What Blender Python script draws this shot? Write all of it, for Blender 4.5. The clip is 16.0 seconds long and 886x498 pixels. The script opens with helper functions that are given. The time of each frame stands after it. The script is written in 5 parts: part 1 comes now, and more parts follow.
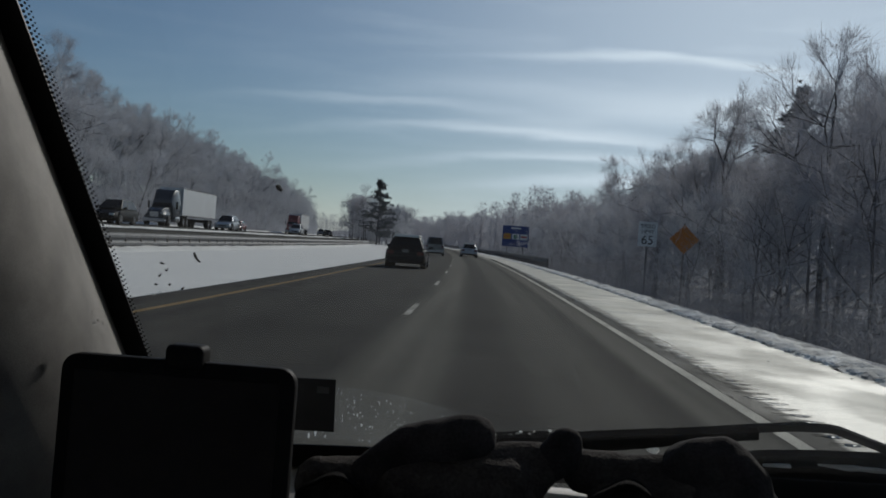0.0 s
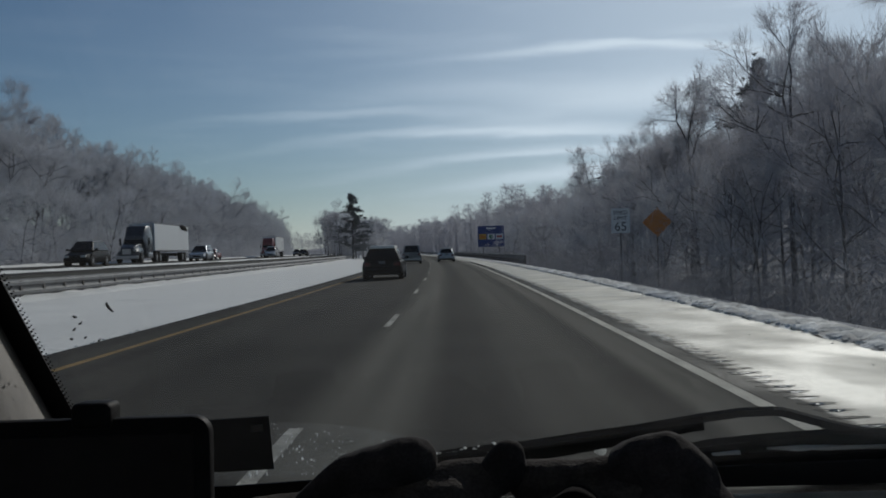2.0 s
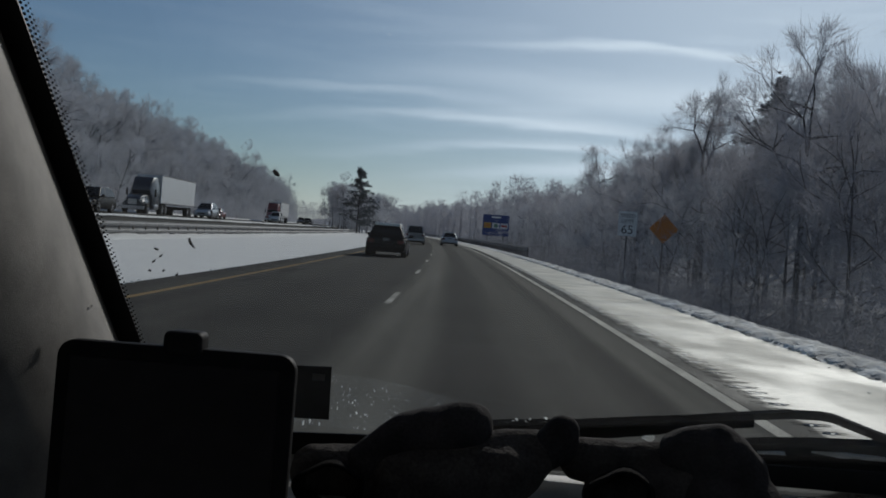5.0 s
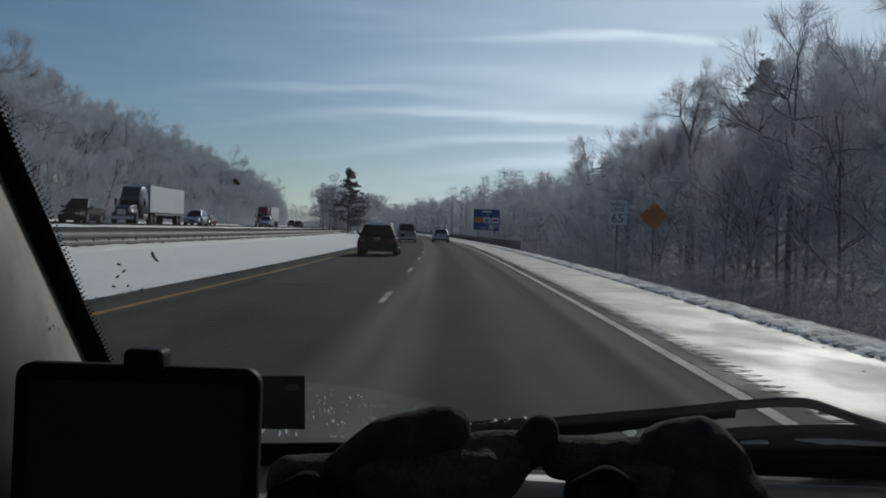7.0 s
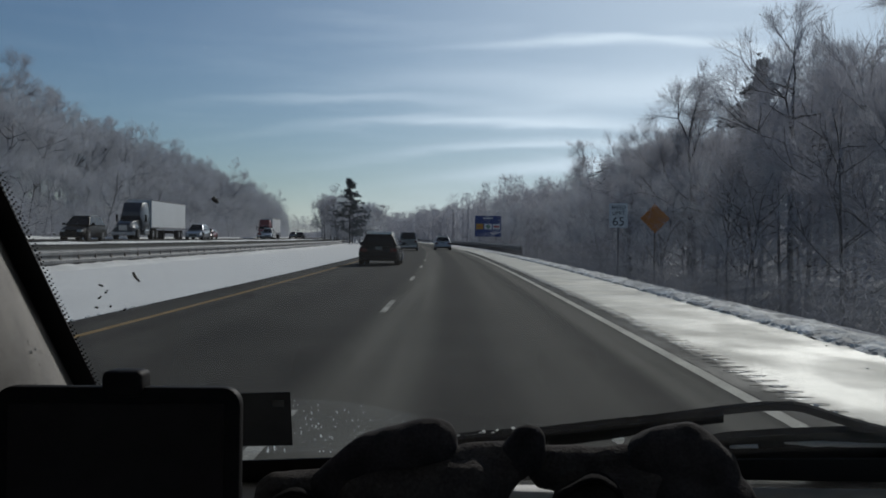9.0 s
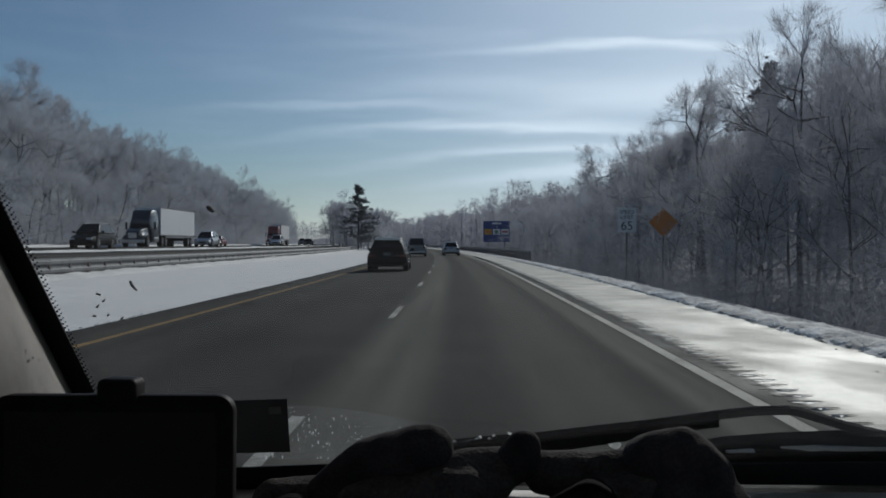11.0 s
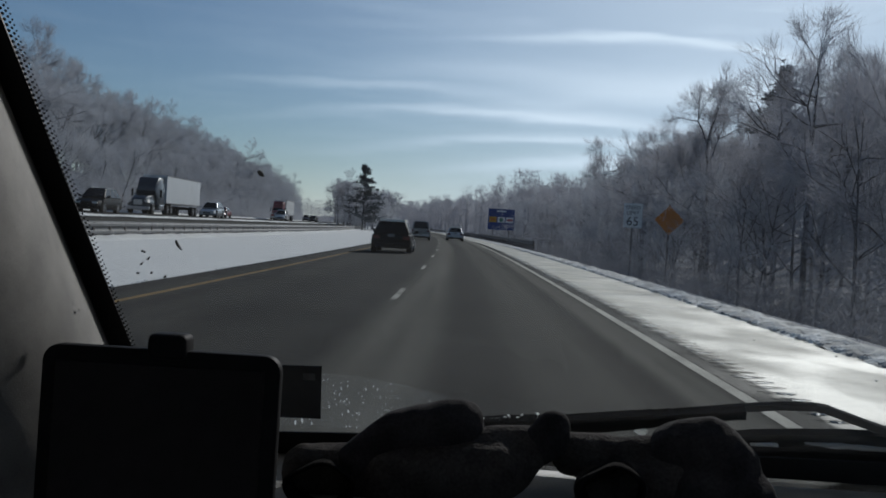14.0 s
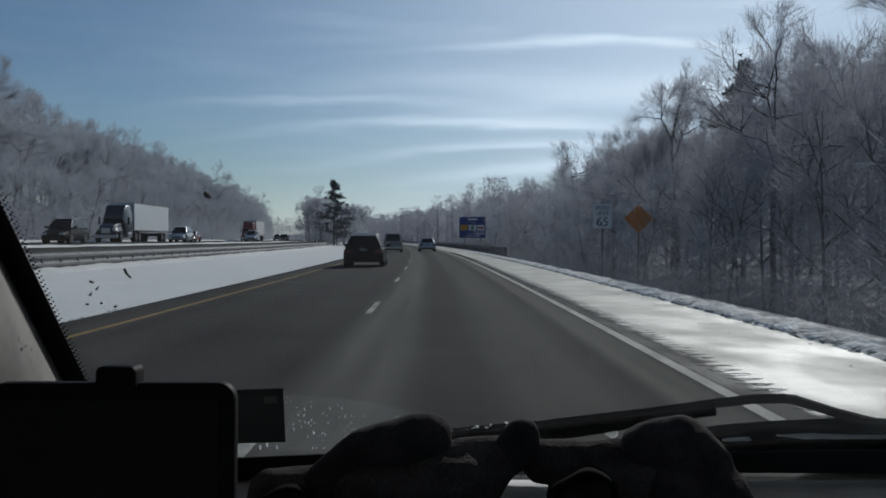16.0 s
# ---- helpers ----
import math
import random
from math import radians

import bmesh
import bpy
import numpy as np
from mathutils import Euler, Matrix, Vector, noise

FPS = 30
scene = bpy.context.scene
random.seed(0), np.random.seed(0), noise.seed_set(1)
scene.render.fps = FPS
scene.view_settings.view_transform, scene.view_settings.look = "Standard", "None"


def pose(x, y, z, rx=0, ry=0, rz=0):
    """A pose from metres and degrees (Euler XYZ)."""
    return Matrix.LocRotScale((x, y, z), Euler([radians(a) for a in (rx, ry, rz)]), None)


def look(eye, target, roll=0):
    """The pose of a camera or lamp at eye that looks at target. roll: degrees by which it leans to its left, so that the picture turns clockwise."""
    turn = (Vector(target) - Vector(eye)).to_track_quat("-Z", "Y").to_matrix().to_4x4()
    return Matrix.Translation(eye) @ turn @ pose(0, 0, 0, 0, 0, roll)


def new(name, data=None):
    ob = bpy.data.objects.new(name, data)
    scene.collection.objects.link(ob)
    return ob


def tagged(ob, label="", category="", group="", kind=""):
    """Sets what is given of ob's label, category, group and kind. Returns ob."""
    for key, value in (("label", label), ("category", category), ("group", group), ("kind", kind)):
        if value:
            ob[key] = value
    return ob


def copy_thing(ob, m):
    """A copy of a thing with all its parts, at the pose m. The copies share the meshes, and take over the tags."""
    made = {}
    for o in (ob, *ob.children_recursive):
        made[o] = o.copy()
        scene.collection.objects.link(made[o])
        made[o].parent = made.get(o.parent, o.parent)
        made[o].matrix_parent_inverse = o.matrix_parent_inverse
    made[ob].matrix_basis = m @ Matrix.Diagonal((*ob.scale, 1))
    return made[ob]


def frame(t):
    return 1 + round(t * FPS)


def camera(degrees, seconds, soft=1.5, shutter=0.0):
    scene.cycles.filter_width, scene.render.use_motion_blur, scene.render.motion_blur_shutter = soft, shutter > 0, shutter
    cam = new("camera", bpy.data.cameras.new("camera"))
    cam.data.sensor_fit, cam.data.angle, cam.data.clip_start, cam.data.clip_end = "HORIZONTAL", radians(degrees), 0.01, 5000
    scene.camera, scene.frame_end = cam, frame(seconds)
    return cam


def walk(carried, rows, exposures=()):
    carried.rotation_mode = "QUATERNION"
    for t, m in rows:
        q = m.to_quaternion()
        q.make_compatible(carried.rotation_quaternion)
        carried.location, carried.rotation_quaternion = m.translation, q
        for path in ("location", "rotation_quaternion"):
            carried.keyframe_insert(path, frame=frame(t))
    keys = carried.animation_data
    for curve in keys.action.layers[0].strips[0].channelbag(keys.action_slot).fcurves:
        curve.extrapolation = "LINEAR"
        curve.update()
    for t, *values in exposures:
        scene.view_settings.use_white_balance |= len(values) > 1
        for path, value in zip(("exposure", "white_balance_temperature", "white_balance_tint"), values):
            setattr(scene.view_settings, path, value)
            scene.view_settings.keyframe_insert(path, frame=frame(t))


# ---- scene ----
cam = camera(50.6, 16.0, soft=1.75)
PATH = [
    (0, (-0.222, 0.284, 1.302), (-0.306, 2.282, 1.29), 4.3),
    (0.5, (-0.231, 0.275, 1.299), (-0.332, 2.273, 1.289), 5.3),
    (1, (-0.201, 0.284, 1.307), (-0.29, 2.282, 1.304), 2.9),
    (1.5, (-0.163, 0.304, 1.315), (-0.213, 2.304, 1.328), -0.8),
    (2, (-0.154, 0.31, 1.318), (-0.19, 2.31, 1.32), -1.7),
    (2.5, (-0.171, 0.309, 1.319), (-0.203, 2.308, 1.311), -0.5),
    (3, (-0.173, 0.307, 1.317), (-0.208, 2.307, 1.315), -0.1),
    (3.5, (-0.192, 0.3, 1.312), (-0.236, 2.299, 1.309), 1.7),
    (4, (-0.214, 0.302, 1.308), (-0.241, 2.302, 1.295), 2.2),
    (4.5, (-0.246, 0.289, 1.297), (-0.289, 2.289, 1.27), 4.8),
    (7, (-0.216, 0.31, 1.305), (-0.239, 2.309, 1.266), 2.0),
    (7.5, (-0.216, 0.305, 1.298), (-0.247, 2.305, 1.266), 2.1),
    (8, (-0.21, 0.306, 1.304), (-0.243, 2.305, 1.285), 1.9),
    (8.5, (-0.185, 0.315, 1.312), (-0.209, 2.315, 1.303), -0.2),
    (9, (-0.192, 0.311, 1.311), (-0.22, 2.311, 1.288), 0.5),
    (11.5, (-0.173, 0.303, 1.313), (-0.223, 2.302, 1.303), 0.1),
    (12, (-0.174, 0.301, 1.311), (-0.23, 2.3, 1.296), 0.3),
    (12.5, (-0.177, 0.303, 1.313), (-0.227, 2.303, 1.3), 0.3),
    (13, (-0.185, 0.298, 1.309), (-0.237, 2.297, 1.292), 0.9),
    (13.5, (-0.197, 0.302, 1.309), (-0.244, 2.301, 1.285), 1.6),
    (14, (-0.221, 0.293, 1.302), (-0.273, 2.292, 1.258), 3.5),
    (14.5, (-0.23, 0.29, 1.296), (-0.285, 2.289, 1.269), 4.2),
    (15, (-0.22, 0.289, 1.301), (-0.27, 2.288, 1.272), 3.8),
    (15.5, (-0.211, 0.295, 1.303), (-0.252, 2.295, 1.28), 2.6),
    (16, (-0.202, 0.313, 1.303), (-0.197, 2.313, 1.283), 0.2),
]
PATH_ROWS = [(t, look(eye, aim, roll)) for t, eye, aim, roll in PATH]
walk(cam, PATH_ROWS, exposures=[(0.0, -0.32, 6130.0, 10.0), (4.5, -0.36, 6030.0, 10.0), (8.0, -0.20, 6030.0, 10.0), (16.0, -0.15, 5870.0, 10.0)])

# ---- world, sun ----
CLOUD = 20.2                           # brightness of the cirrus, in the sky texture's own units
SUN_AZ, SUN_EL = 22.5, 28.0            # clockwise from straight ahead, above the horizon
world = bpy.data.worlds.new("winter_sky")
scene.world = world
world.use_nodes = True
wn, wl = world.node_tree.nodes, world.node_tree.links
wn.clear()
w_out = wn.new("ShaderNodeOutputWorld")
w_bg = wn.new("ShaderNodeBackground")
w_bg.inputs["Strength"].default_value = 0.0515
sky = wn.new("ShaderNodeTexSky")
sky.sky_type = "NISHITA"
sky.sun_disc = False
sky.sun_elevation = radians(SUN_EL)
sky.sun_rotation = radians(SUN_AZ)
sky.air_density, sky.dust_density, sky.ozone_density = 1.0, 0.0, 3.0
# thin cirrus: a veil towards the sun, and long streaks (azimuth, half length, elevation, half thickness, amount, tilt), in degrees
STREAKS = ((10.0, 9.0, 11.7, 0.28, 0.42, -0.045), (-6.0, 8.0, 8.4, 0.26, 0.20, 0.01), (3.5, 11.0, 7.3, 0.30, 0.38, -0.02), (5.5, 9.0, 5.9, 0.30, 0.37, 0.015),
           (8.0, 8.0, 4.6, 0.40, 0.40, 0.03), (1.0, 8.0, 9.6, 0.8, 0.18, 0.0), (14.0, 12.0, 8.9, 1.2, 0.30, 0.0), (6.0, 50.0, 0.5, 3.0, 0.33, 0.0))


def wmath(op, *vals):
    nd = wn.new("ShaderNodeMath")
    nd.operation = op
    for i, v in enumerate(vals):
        if isinstance(v, (int, float)):
            nd.inputs[i].default_value = v
        else:
            wl.new(v, nd.inputs[i])
    return nd.outputs["Value"]


w_co = wn.new("ShaderNodeTexCoord")
w_sep = wn.new("ShaderNodeSeparateXYZ")
wl.new(w_co.outputs["Generated"], w_sep.inputs["Vector"])
w_az = wmath("MULTIPLY", wmath("ARCTAN2", w_sep.outputs["X"], w_sep.outputs["Y"]), 57.29578)
w_el = wmath("MULTIPLY", wmath("ARCSINE", w_sep.outputs["Z"]), 57.29578)
w_map = wn.new("ShaderNodeMapping")
w_map.inputs["Scale"].default_value = (3.0, 3.0, 26.0)
w_noise = wn.new("ShaderNodeTexNoise")
w_noise.inputs["Scale"].default_value = 2.2
w_noise.inputs["Detail"].default_value = 6.0
wl.new(w_co.outputs["Generated"], w_map.inputs["Vector"])
wl.new(w_map.outputs["Vector"], w_noise.inputs["Vector"])
w_wob = wmath("MULTIPLY", wmath("SUBTRACT", w_noise.outputs["Fac"], 0.5), 1.5)
w_elw = wmath("ADD", w_el, w_wob)
total = None
for az, half, el, thick, amount, tilt in STREAKS:
    da = wmath("SUBTRACT", w_az, az)
    along = wmath("POWER", wmath("DIVIDE", da, half), 2.0)
    bow = wmath("MULTIPLY_ADD", wmath("MULTIPLY", da, da), -0.006, wmath("MULTIPLY", da, tilt))
    up = wmath("POWER", wmath("ABSOLUTE", wmath("DIVIDE", wmath("SUBTRACT", w_elw, wmath("ADD", bow, el)), thick)), 2.0)
    g = wmath("MULTIPLY", wmath("EXPONENT", wmath("MULTIPLY", wmath("ADD", along, up), -1.0)), amount)
    total = g if total is None else wmath("ADD", total, g)
v_a = wmath("POWER", wmath("DIVIDE", wmath("SUBTRACT", w_az, 20.0), 24.0), 2.0)
v_e = wmath("POWER", wmath("DIVIDE", wmath("SUBTRACT", w_el, 13.0), 16.0), 2.0)
veil = wmath("MULTIPLY", wmath("EXPONENT", wmath("MULTIPLY", wmath("ADD", v_a, v_e), -1.0)), 0.66)
fine_ripple = wmath("MULTIPLY", wmath("MAXIMUM", wmath("SUBTRACT", w_noise.outputs["Fac"], 0.5), 0.0), 0.8)
w_fac = wmath("MINIMUM", wmath("ADD", wmath("ADD", total, veil), wmath("MULTIPLY", fine_ripple, wmath("ADD", veil, 0.12))), 0.95)
w_mix = wn.new("ShaderNodeMixRGB")
w_mix.inputs["Color2"].default_value = (CLOUD * 0.93, CLOUD, CLOUD * 1.06, 1)
wl.new(w_fac, w_mix.inputs["Fac"])
wl.new(sky.outputs["Color"], w_mix.inputs["Color1"])
wl.new(w_mix.outputs["Color"], w_bg.inputs["Color"])
wl.new(w_bg.outputs["Background"], w_out.inputs["Surface"])

sun_data = bpy.data.lights.new("sun", "SUN")
sun_data.energy = 2.75
sun_data.angle = radians(0.6)
sun_data.color = (1.0, 0.925, 0.815)
sun = new("sun", sun_data)
_az, _el = radians(SUN_AZ), radians(SUN_EL)
SUN_DIR = Vector((math.sin(_az) * math.cos(_el), math.cos(_az) * math.cos(_el), math.sin(_el)))
sun.matrix_world = look(SUN_DIR * 200, (0, 0, 0))


# ---- materials ----
def mat(name, colour, rough=0.8, metal=0.0, vary=0.25, scale=6.0, fine=60.0, bump=0.3, bump_dist=0.01,
        second=None, spec=0.5, per_object=0.0, coat=0.0):
    """A principled material with variation at two scales and a fine relief."""
    m = bpy.data.materials.new(name)
    m.use_nodes = True
    n, l = m.node_tree.nodes, m.node_tree.links
    b = n["Principled BSDF"]
    b.inputs["Roughness"].default_value = rough
    b.inputs["Metallic"].default_value = metal
    b.inputs["Specular IOR Level"].default_value = spec
    b.inputs["Coat Weight"].default_value = coat
    co = n.new("ShaderNodeTexCoord")
    big = n.new("ShaderNodeTexNoise")
    big.inputs["Scale"].default_value = scale
    big.inputs["Detail"].default_value = 4
    small = n.new("ShaderNodeTexNoise")
    small.inputs["Scale"].default_value = fine
    small.inputs["Detail"].default_value = 6
    l.new(co.outputs["Object"], big.inputs["Vector"])
    l.new(co.outputs["Object"], small.inputs["Vector"])
    dark = [c * (1 - vary) for c in colour]
    light = [min(1, c * (1 + vary)) for c in (second or colour)]
    r1 = n.new("ShaderNodeValToRGB")
    r1.color_ramp.elements[0].position, r1.color_ramp.elements[1].position = 0.3, 0.7
    r1.color_ramp.elements[0].color = (*dark, 1)
    r1.color_ramp.elements[1].color = (*light, 1)
    l.new(big.outputs["Fac"], r1.inputs["Fac"])
    mix = n.new("ShaderNodeMixRGB")
    mix.blend_type = "OVERLAY"
    mix.inputs["Fac"].default_value = min(0.8, vary * 1.6)
    l.new(r1.outputs["Color"], mix.inputs["Color1"])
    l.new(small.outputs["Fac"], mix.inputs["Color2"])
    last = mix.outputs["Color"]
    if per_object:
        info = n.new("ShaderNodeObjectInfo")
        rng = n.new("ShaderNodeMapRange")
        rng.inputs["To Min"].default_value = 1 - per_object
        rng.inputs["To Max"].default_value = 1 + per_object
        l.new(info.outputs["Random"], rng.inputs["Value"])
        mul = n.new("ShaderNodeVectorMath")
        mul.operation = "SCALE"
        l.new(last, mul.inputs[0])
        l.new(rng.outputs["Result"], mul.inputs["Scale"])
        last = mul.outputs["Vector"]
    l.new(last, b.inputs["Base Color"])
    if bump:
        bp = n.new("ShaderNodeBump")
        bp.inputs["Strength"].default_value = bump
        bp.inputs["Distance"].default_value = bump_dist
        l.new(small.outputs["Fac"], bp.inputs["Height"])
        l.new(bp.outputs["Normal"], b.inputs["Normal"])
    return m


def asphalt_mat(name, tracks):
    """Worn asphalt with pale salt film. tracks: (lateral centre, half width, amount) of the paler or darker bands along the road."""
    m = mat(name, (0.0225, 0.0214, 0.0185), rough=0.95, vary=0.22, scale=0.35, fine=45.0, bump=0.35, bump_dist=0.006,
            second=(0.033, 0.0310, 0.0270), spec=0.08)
    n, l = m.node_tree.nodes, m.node_tree.links
    b = n["Principled BSDF"]
    base = b.inputs["Base Color"].links[0].from_socket
    uv = n.new("ShaderNodeUVMap")
    sep = n.new("ShaderNodeSeparateXYZ")
    l.new(uv.outputs["UV"], sep.inputs["Vector"])
    wob = n.new("ShaderNodeTexNoise")
    wob.inputs["Scale"].default_value = 0.5
    stretch = n.new("ShaderNodeMapping")
    stretch.inputs["Scale"].default_value = (6.0, 0.12, 1.0)
    l.new(uv.outputs["UV"], stretch.inputs["Vector"])
    l.new(stretch.outputs["Vector"], wob.inputs["Vector"])
    total = None
    for centre, half, amount in tracks:
        sub = n.new("ShaderNodeMath"); sub.operation = "SUBTRACT"; sub.inputs[1].default_value = centre
        l.new(sep.outputs["X"], sub.inputs[0])
        ab = n.new("ShaderNodeMath"); ab.operation = "ABSOLUTE"
        l.new(sub.outputs["Value"], ab.inputs[0])
        rng = n.new("ShaderNodeMapRange")
        rng.interpolation_type = "SMOOTHSTEP"
        rng.inputs["From Min"].default_value = half * 0.35
        rng.inputs["From Max"].default_value = half * 1.4
        rng.inputs["To Min"].default_value = amount
        rng.inputs["To Max"].default_value = 0.0
        l.new(ab.outputs["Value"], rng.inputs["Value"])
        if total is None:
            total = rng.outputs["Result"]
        else:
            ad = n.new("ShaderNodeMath"); ad.operation = "ADD"
            l.new(total, ad.inputs[0]); l.new(rng.outputs["Result"], ad.inputs[1])
            total = ad.outputs["Value"]
    mw = n.new("ShaderNodeMath"); mw.operation = "MULTIPLY"
    wr = n.new("ShaderNodeMapRange")
    wr.inputs["From Min"].default_value, wr.inputs["From Max"].default_value = 0.25, 0.75
    wr.inputs["To Min"].default_value, wr.inputs["To Max"].default_value = 0.5, 1.3
    l.new(wob.outputs["Fac"], wr.inputs["Value"])
    l.new(total, mw.inputs[0]); l.new(wr.outputs["Result"], mw.inputs[1])
    mix = n.new("ShaderNodeMixRGB")
    mix.inputs["Color2"].default_value = (0.136, 0.128, 0.106, 1)
    l.new(mw.outputs["Value"], mix.inputs["Fac"])
    l.new(base, mix.inputs["Color1"])
    l.new(mix.outputs["Color"], b.inputs["Base Color"])
    return m


def glass_mat(name, tint=(1, 1, 1), film=0.0, gloss=0.06):
    """Clear pane: lets the light through, mirrors a little by the angle, with a thin film of dust."""
    m = bpy.data.materials.new(name)
    m.use_nodes = True
    n, l = m.node_tree.nodes, m.node_tree.links
    n.clear()
    out = n.new("ShaderNodeOutputMaterial")
    clear = n.new("ShaderNodeBsdfTransparent")
    clear.inputs["Color"].default_value = (*tint, 1)
    shine = n.new("ShaderNodeBsdfGlossy")
    shine.inputs["Roughness"].default_value = 0.03
    fres = n.new("ShaderNodeFresnel")
    fres.inputs["IOR"].default_value = 1.35
    mix = n.new("ShaderNodeMixShader")
    l.new(fres.outputs["Fac"], mix.inputs["Fac"])
    l.new(clear.outputs["BSDF"], mix.inputs[1])
    l.new(shine.outputs["BSDF"], mix.inputs[2])
    dust = n.new("ShaderNodeBsdfTranslucent")
    dust.inputs["Color"].default_value = (0.75, 0.75, 0.75, 1)
    co = n.new("ShaderNodeTexCoord")
    noise_n = n.new("ShaderNodeTexNoise")
    noise_n.inputs["Scale"].default_value = 9.0
    noise_n.inputs["Detail"].default_value = 8
    l.new(co.outputs["Object"], noise_n.inputs["Vector"])
    amount = n.new("ShaderNodeMapRange")
    amount.inputs["From Min"].default_value, amount.inputs["From Max"].default_value = 0.3, 0.75
    amount.inputs["To Min"].default_value, amount.inputs["To Max"].default_value = film * 0.6, film * 1.6
    l.new(noise_n.outputs["Fac"], amount.inputs["Value"])
    mix2 = n.new("ShaderNodeMixShader")
    l.new(amount.outputs["Result"], mix2.inputs["Fac"])
    l.new(mix.outputs["Shader"], mix2.inputs[1])
    l.new(dust.outputs["BSDF"], mix2.inputs[2])
    l.new(mix2.outputs["Shader"], out.inputs["Surface"])
    return m


M_SNOW = mat("snow", (0.82, 0.803, 0.755), rough=0.75, vary=0.08, scale=0.5, fine=4.0, bump=0.6, bump_dist=0.10, spec=0.3)
M_DIRTY_SNOW = mat("ploughed_snow", (0.38, 0.368, 0.345), rough=0.85, vary=0.3, scale=2.2, fine=12.0, bump=0.7, bump_dist=0.06,
                   second=(0.78, 0.762, 0.72))
def slush_mat(name, inner, outer, bare):
    """Packed icy snow that thins out to bare wet asphalt between two distances from the lane."""
    m = mat(name, (0.38, 0.352, 0.28), rough=0.5, vary=0.26, scale=0.7, fine=14.0, bump=0.5, bump_dist=0.025,
            second=(0.54, 0.505, 0.415), spec=0.25)
    n, l = m.node_tree.nodes, m.node_tree.links
    b = n["Principled BSDF"]
    base = b.inputs["Base Color"].links[0].from_socket
    uv = n.new("ShaderNodeUVMap")
    sep = n.new("ShaderNodeSeparateXYZ")
    l.new(uv.outputs["UV"], sep.inputs["Vector"])
    patch = n.new("ShaderNodeTexNoise")
    patch.inputs["Scale"].default_value = 5.0
    patch.inputs["Detail"].default_value = 6
    stretch = n.new("ShaderNodeMapping")
    stretch.inputs["Scale"].default_value = (1.0, 0.45, 1.0)
    l.new(uv.outputs["UV"], stretch.inputs["Vector"])
    l.new(stretch.outputs["Vector"], patch.inputs["Vector"])
    sway = n.new("ShaderNodeMath"); sway.operation = "MULTIPLY_ADD"
    sway.inputs[1].default_value, sway.inputs[2].default_value = 0.44, -0.22
    l.new(patch.outputs["Fac"], sway.inputs[0])
    place = n.new("ShaderNodeMath"); place.operation = "ADD"
    l.new(sep.outputs["X"], place.inputs[0]); l.new(sway.outputs["Value"], place.inputs[1])
    rng = n.new("ShaderNodeMapRange"); rng.interpolation_type = "SMOOTHSTEP"
    rng.inputs["From Min"].default_value, rng.inputs["From Max"].default_value = inner, outer
    l.new(place.outputs["Value"], rng.inputs["Value"])
    mix = n.new("ShaderNodeMixRGB")
    mix.inputs["Color1"].default_value = (*bare, 1)
    l.new(rng.outputs["Result"], mix.inputs["Fac"])
    l.new(base, mix.inputs["Color2"])
    l.new(mix.outputs["Color"], b.inputs["Base Color"])
    shine = n.new("ShaderNodeMapRange")
    shine.inputs["To Min"].default_value, shine.inputs["To Max"].default_value = 0.02, 0.25
    l.new(rng.outputs["Result"], shine.inputs["Value"])
    l.new(shine.outputs["Result"], b.inputs["Specular IOR Level"])
    wet = n.new("ShaderNodeTexNoise")
    wet.inputs["Scale"].default_value = 1.1
    wet.inputs["Detail"].default_value = 3
    l.new(stretch.outputs["Vector"], wet.inputs["Vector"])
    gl = n.new("ShaderNodeMapRange")
    gl.inputs["From Min"].default_value, gl.inputs["From Max"].default_value = 0.4, 0.62
    gl.inputs["To Min"].default_value, gl.inputs["To Max"].default_value = 0.70, 0.52
    l.new(wet.outputs["Fac"], gl.inputs["Value"])
    l.new(gl.outputs["Result"], b.inputs["Roughness"])
    return m


M_ICE = slush_mat("icy_slush", 2.56, 2.74, (0.046, 0.0445, 0.039))
M_SLUSH = mat("slush_heap", (0.30, 0.297, 0.275), rough=0.5, vary=0.3, scale=9.0, fine=40.0, bump=0.5, bump_dist=0.01, second=(0.50, 0.497, 0.465), spec=0.2)
# snow under the woods, coloured dark for the shade between the trunks
M_SHADED_FLOOR = mat("shade_toned_forest_snow", (0.10, 0.10, 0.108), rough=0.9, vary=0.3, scale=0.4, fine=4.0, bump=0.6,
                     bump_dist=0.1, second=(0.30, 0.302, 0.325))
M_ROAD = asphalt_mat("worn_asphalt", [(-0.95, 0.50, 0.78), (0.85, 0.55, 0.42), (1.90, 0.26, 0.80), (2.45, 0.20, 0.30), (-2.4, 0.5, 0.06), (-4.0, 0.5, 0.14), (-5.2, 0.4, 0.20)])
M_OPP_ROAD = asphalt_mat("salted_asphalt", [(-27.0, 0.8, 0.25), (-31.5, 0.8, 0.25), (-20.0, 1.2, 0.3)])
M_SHOULDER = mat("salted_shoulder", (0.075, 0.074, 0.070), rough=0.95, vary=0.3, scale=1.2, fine=30, bump=0.4, bump_dist=0.006, second=(0.13, 0.129, 0.12), spec=0.08)
# near-black colour gives the almost flat rumble grooves their depth
M_GROOVE = mat("dark_groove", (0.014, 0.014, 0.014), rough=0.8, spec=0.1, vary=0.2, scale=8)
M_WHITE_PAINT = mat("white_road_paint", (0.50, 0.475, 0.40), rough=0.85, spec=0.1, vary=0.25, scale=1.2, fine=30, bump=0.3, bump_dist=0.004)
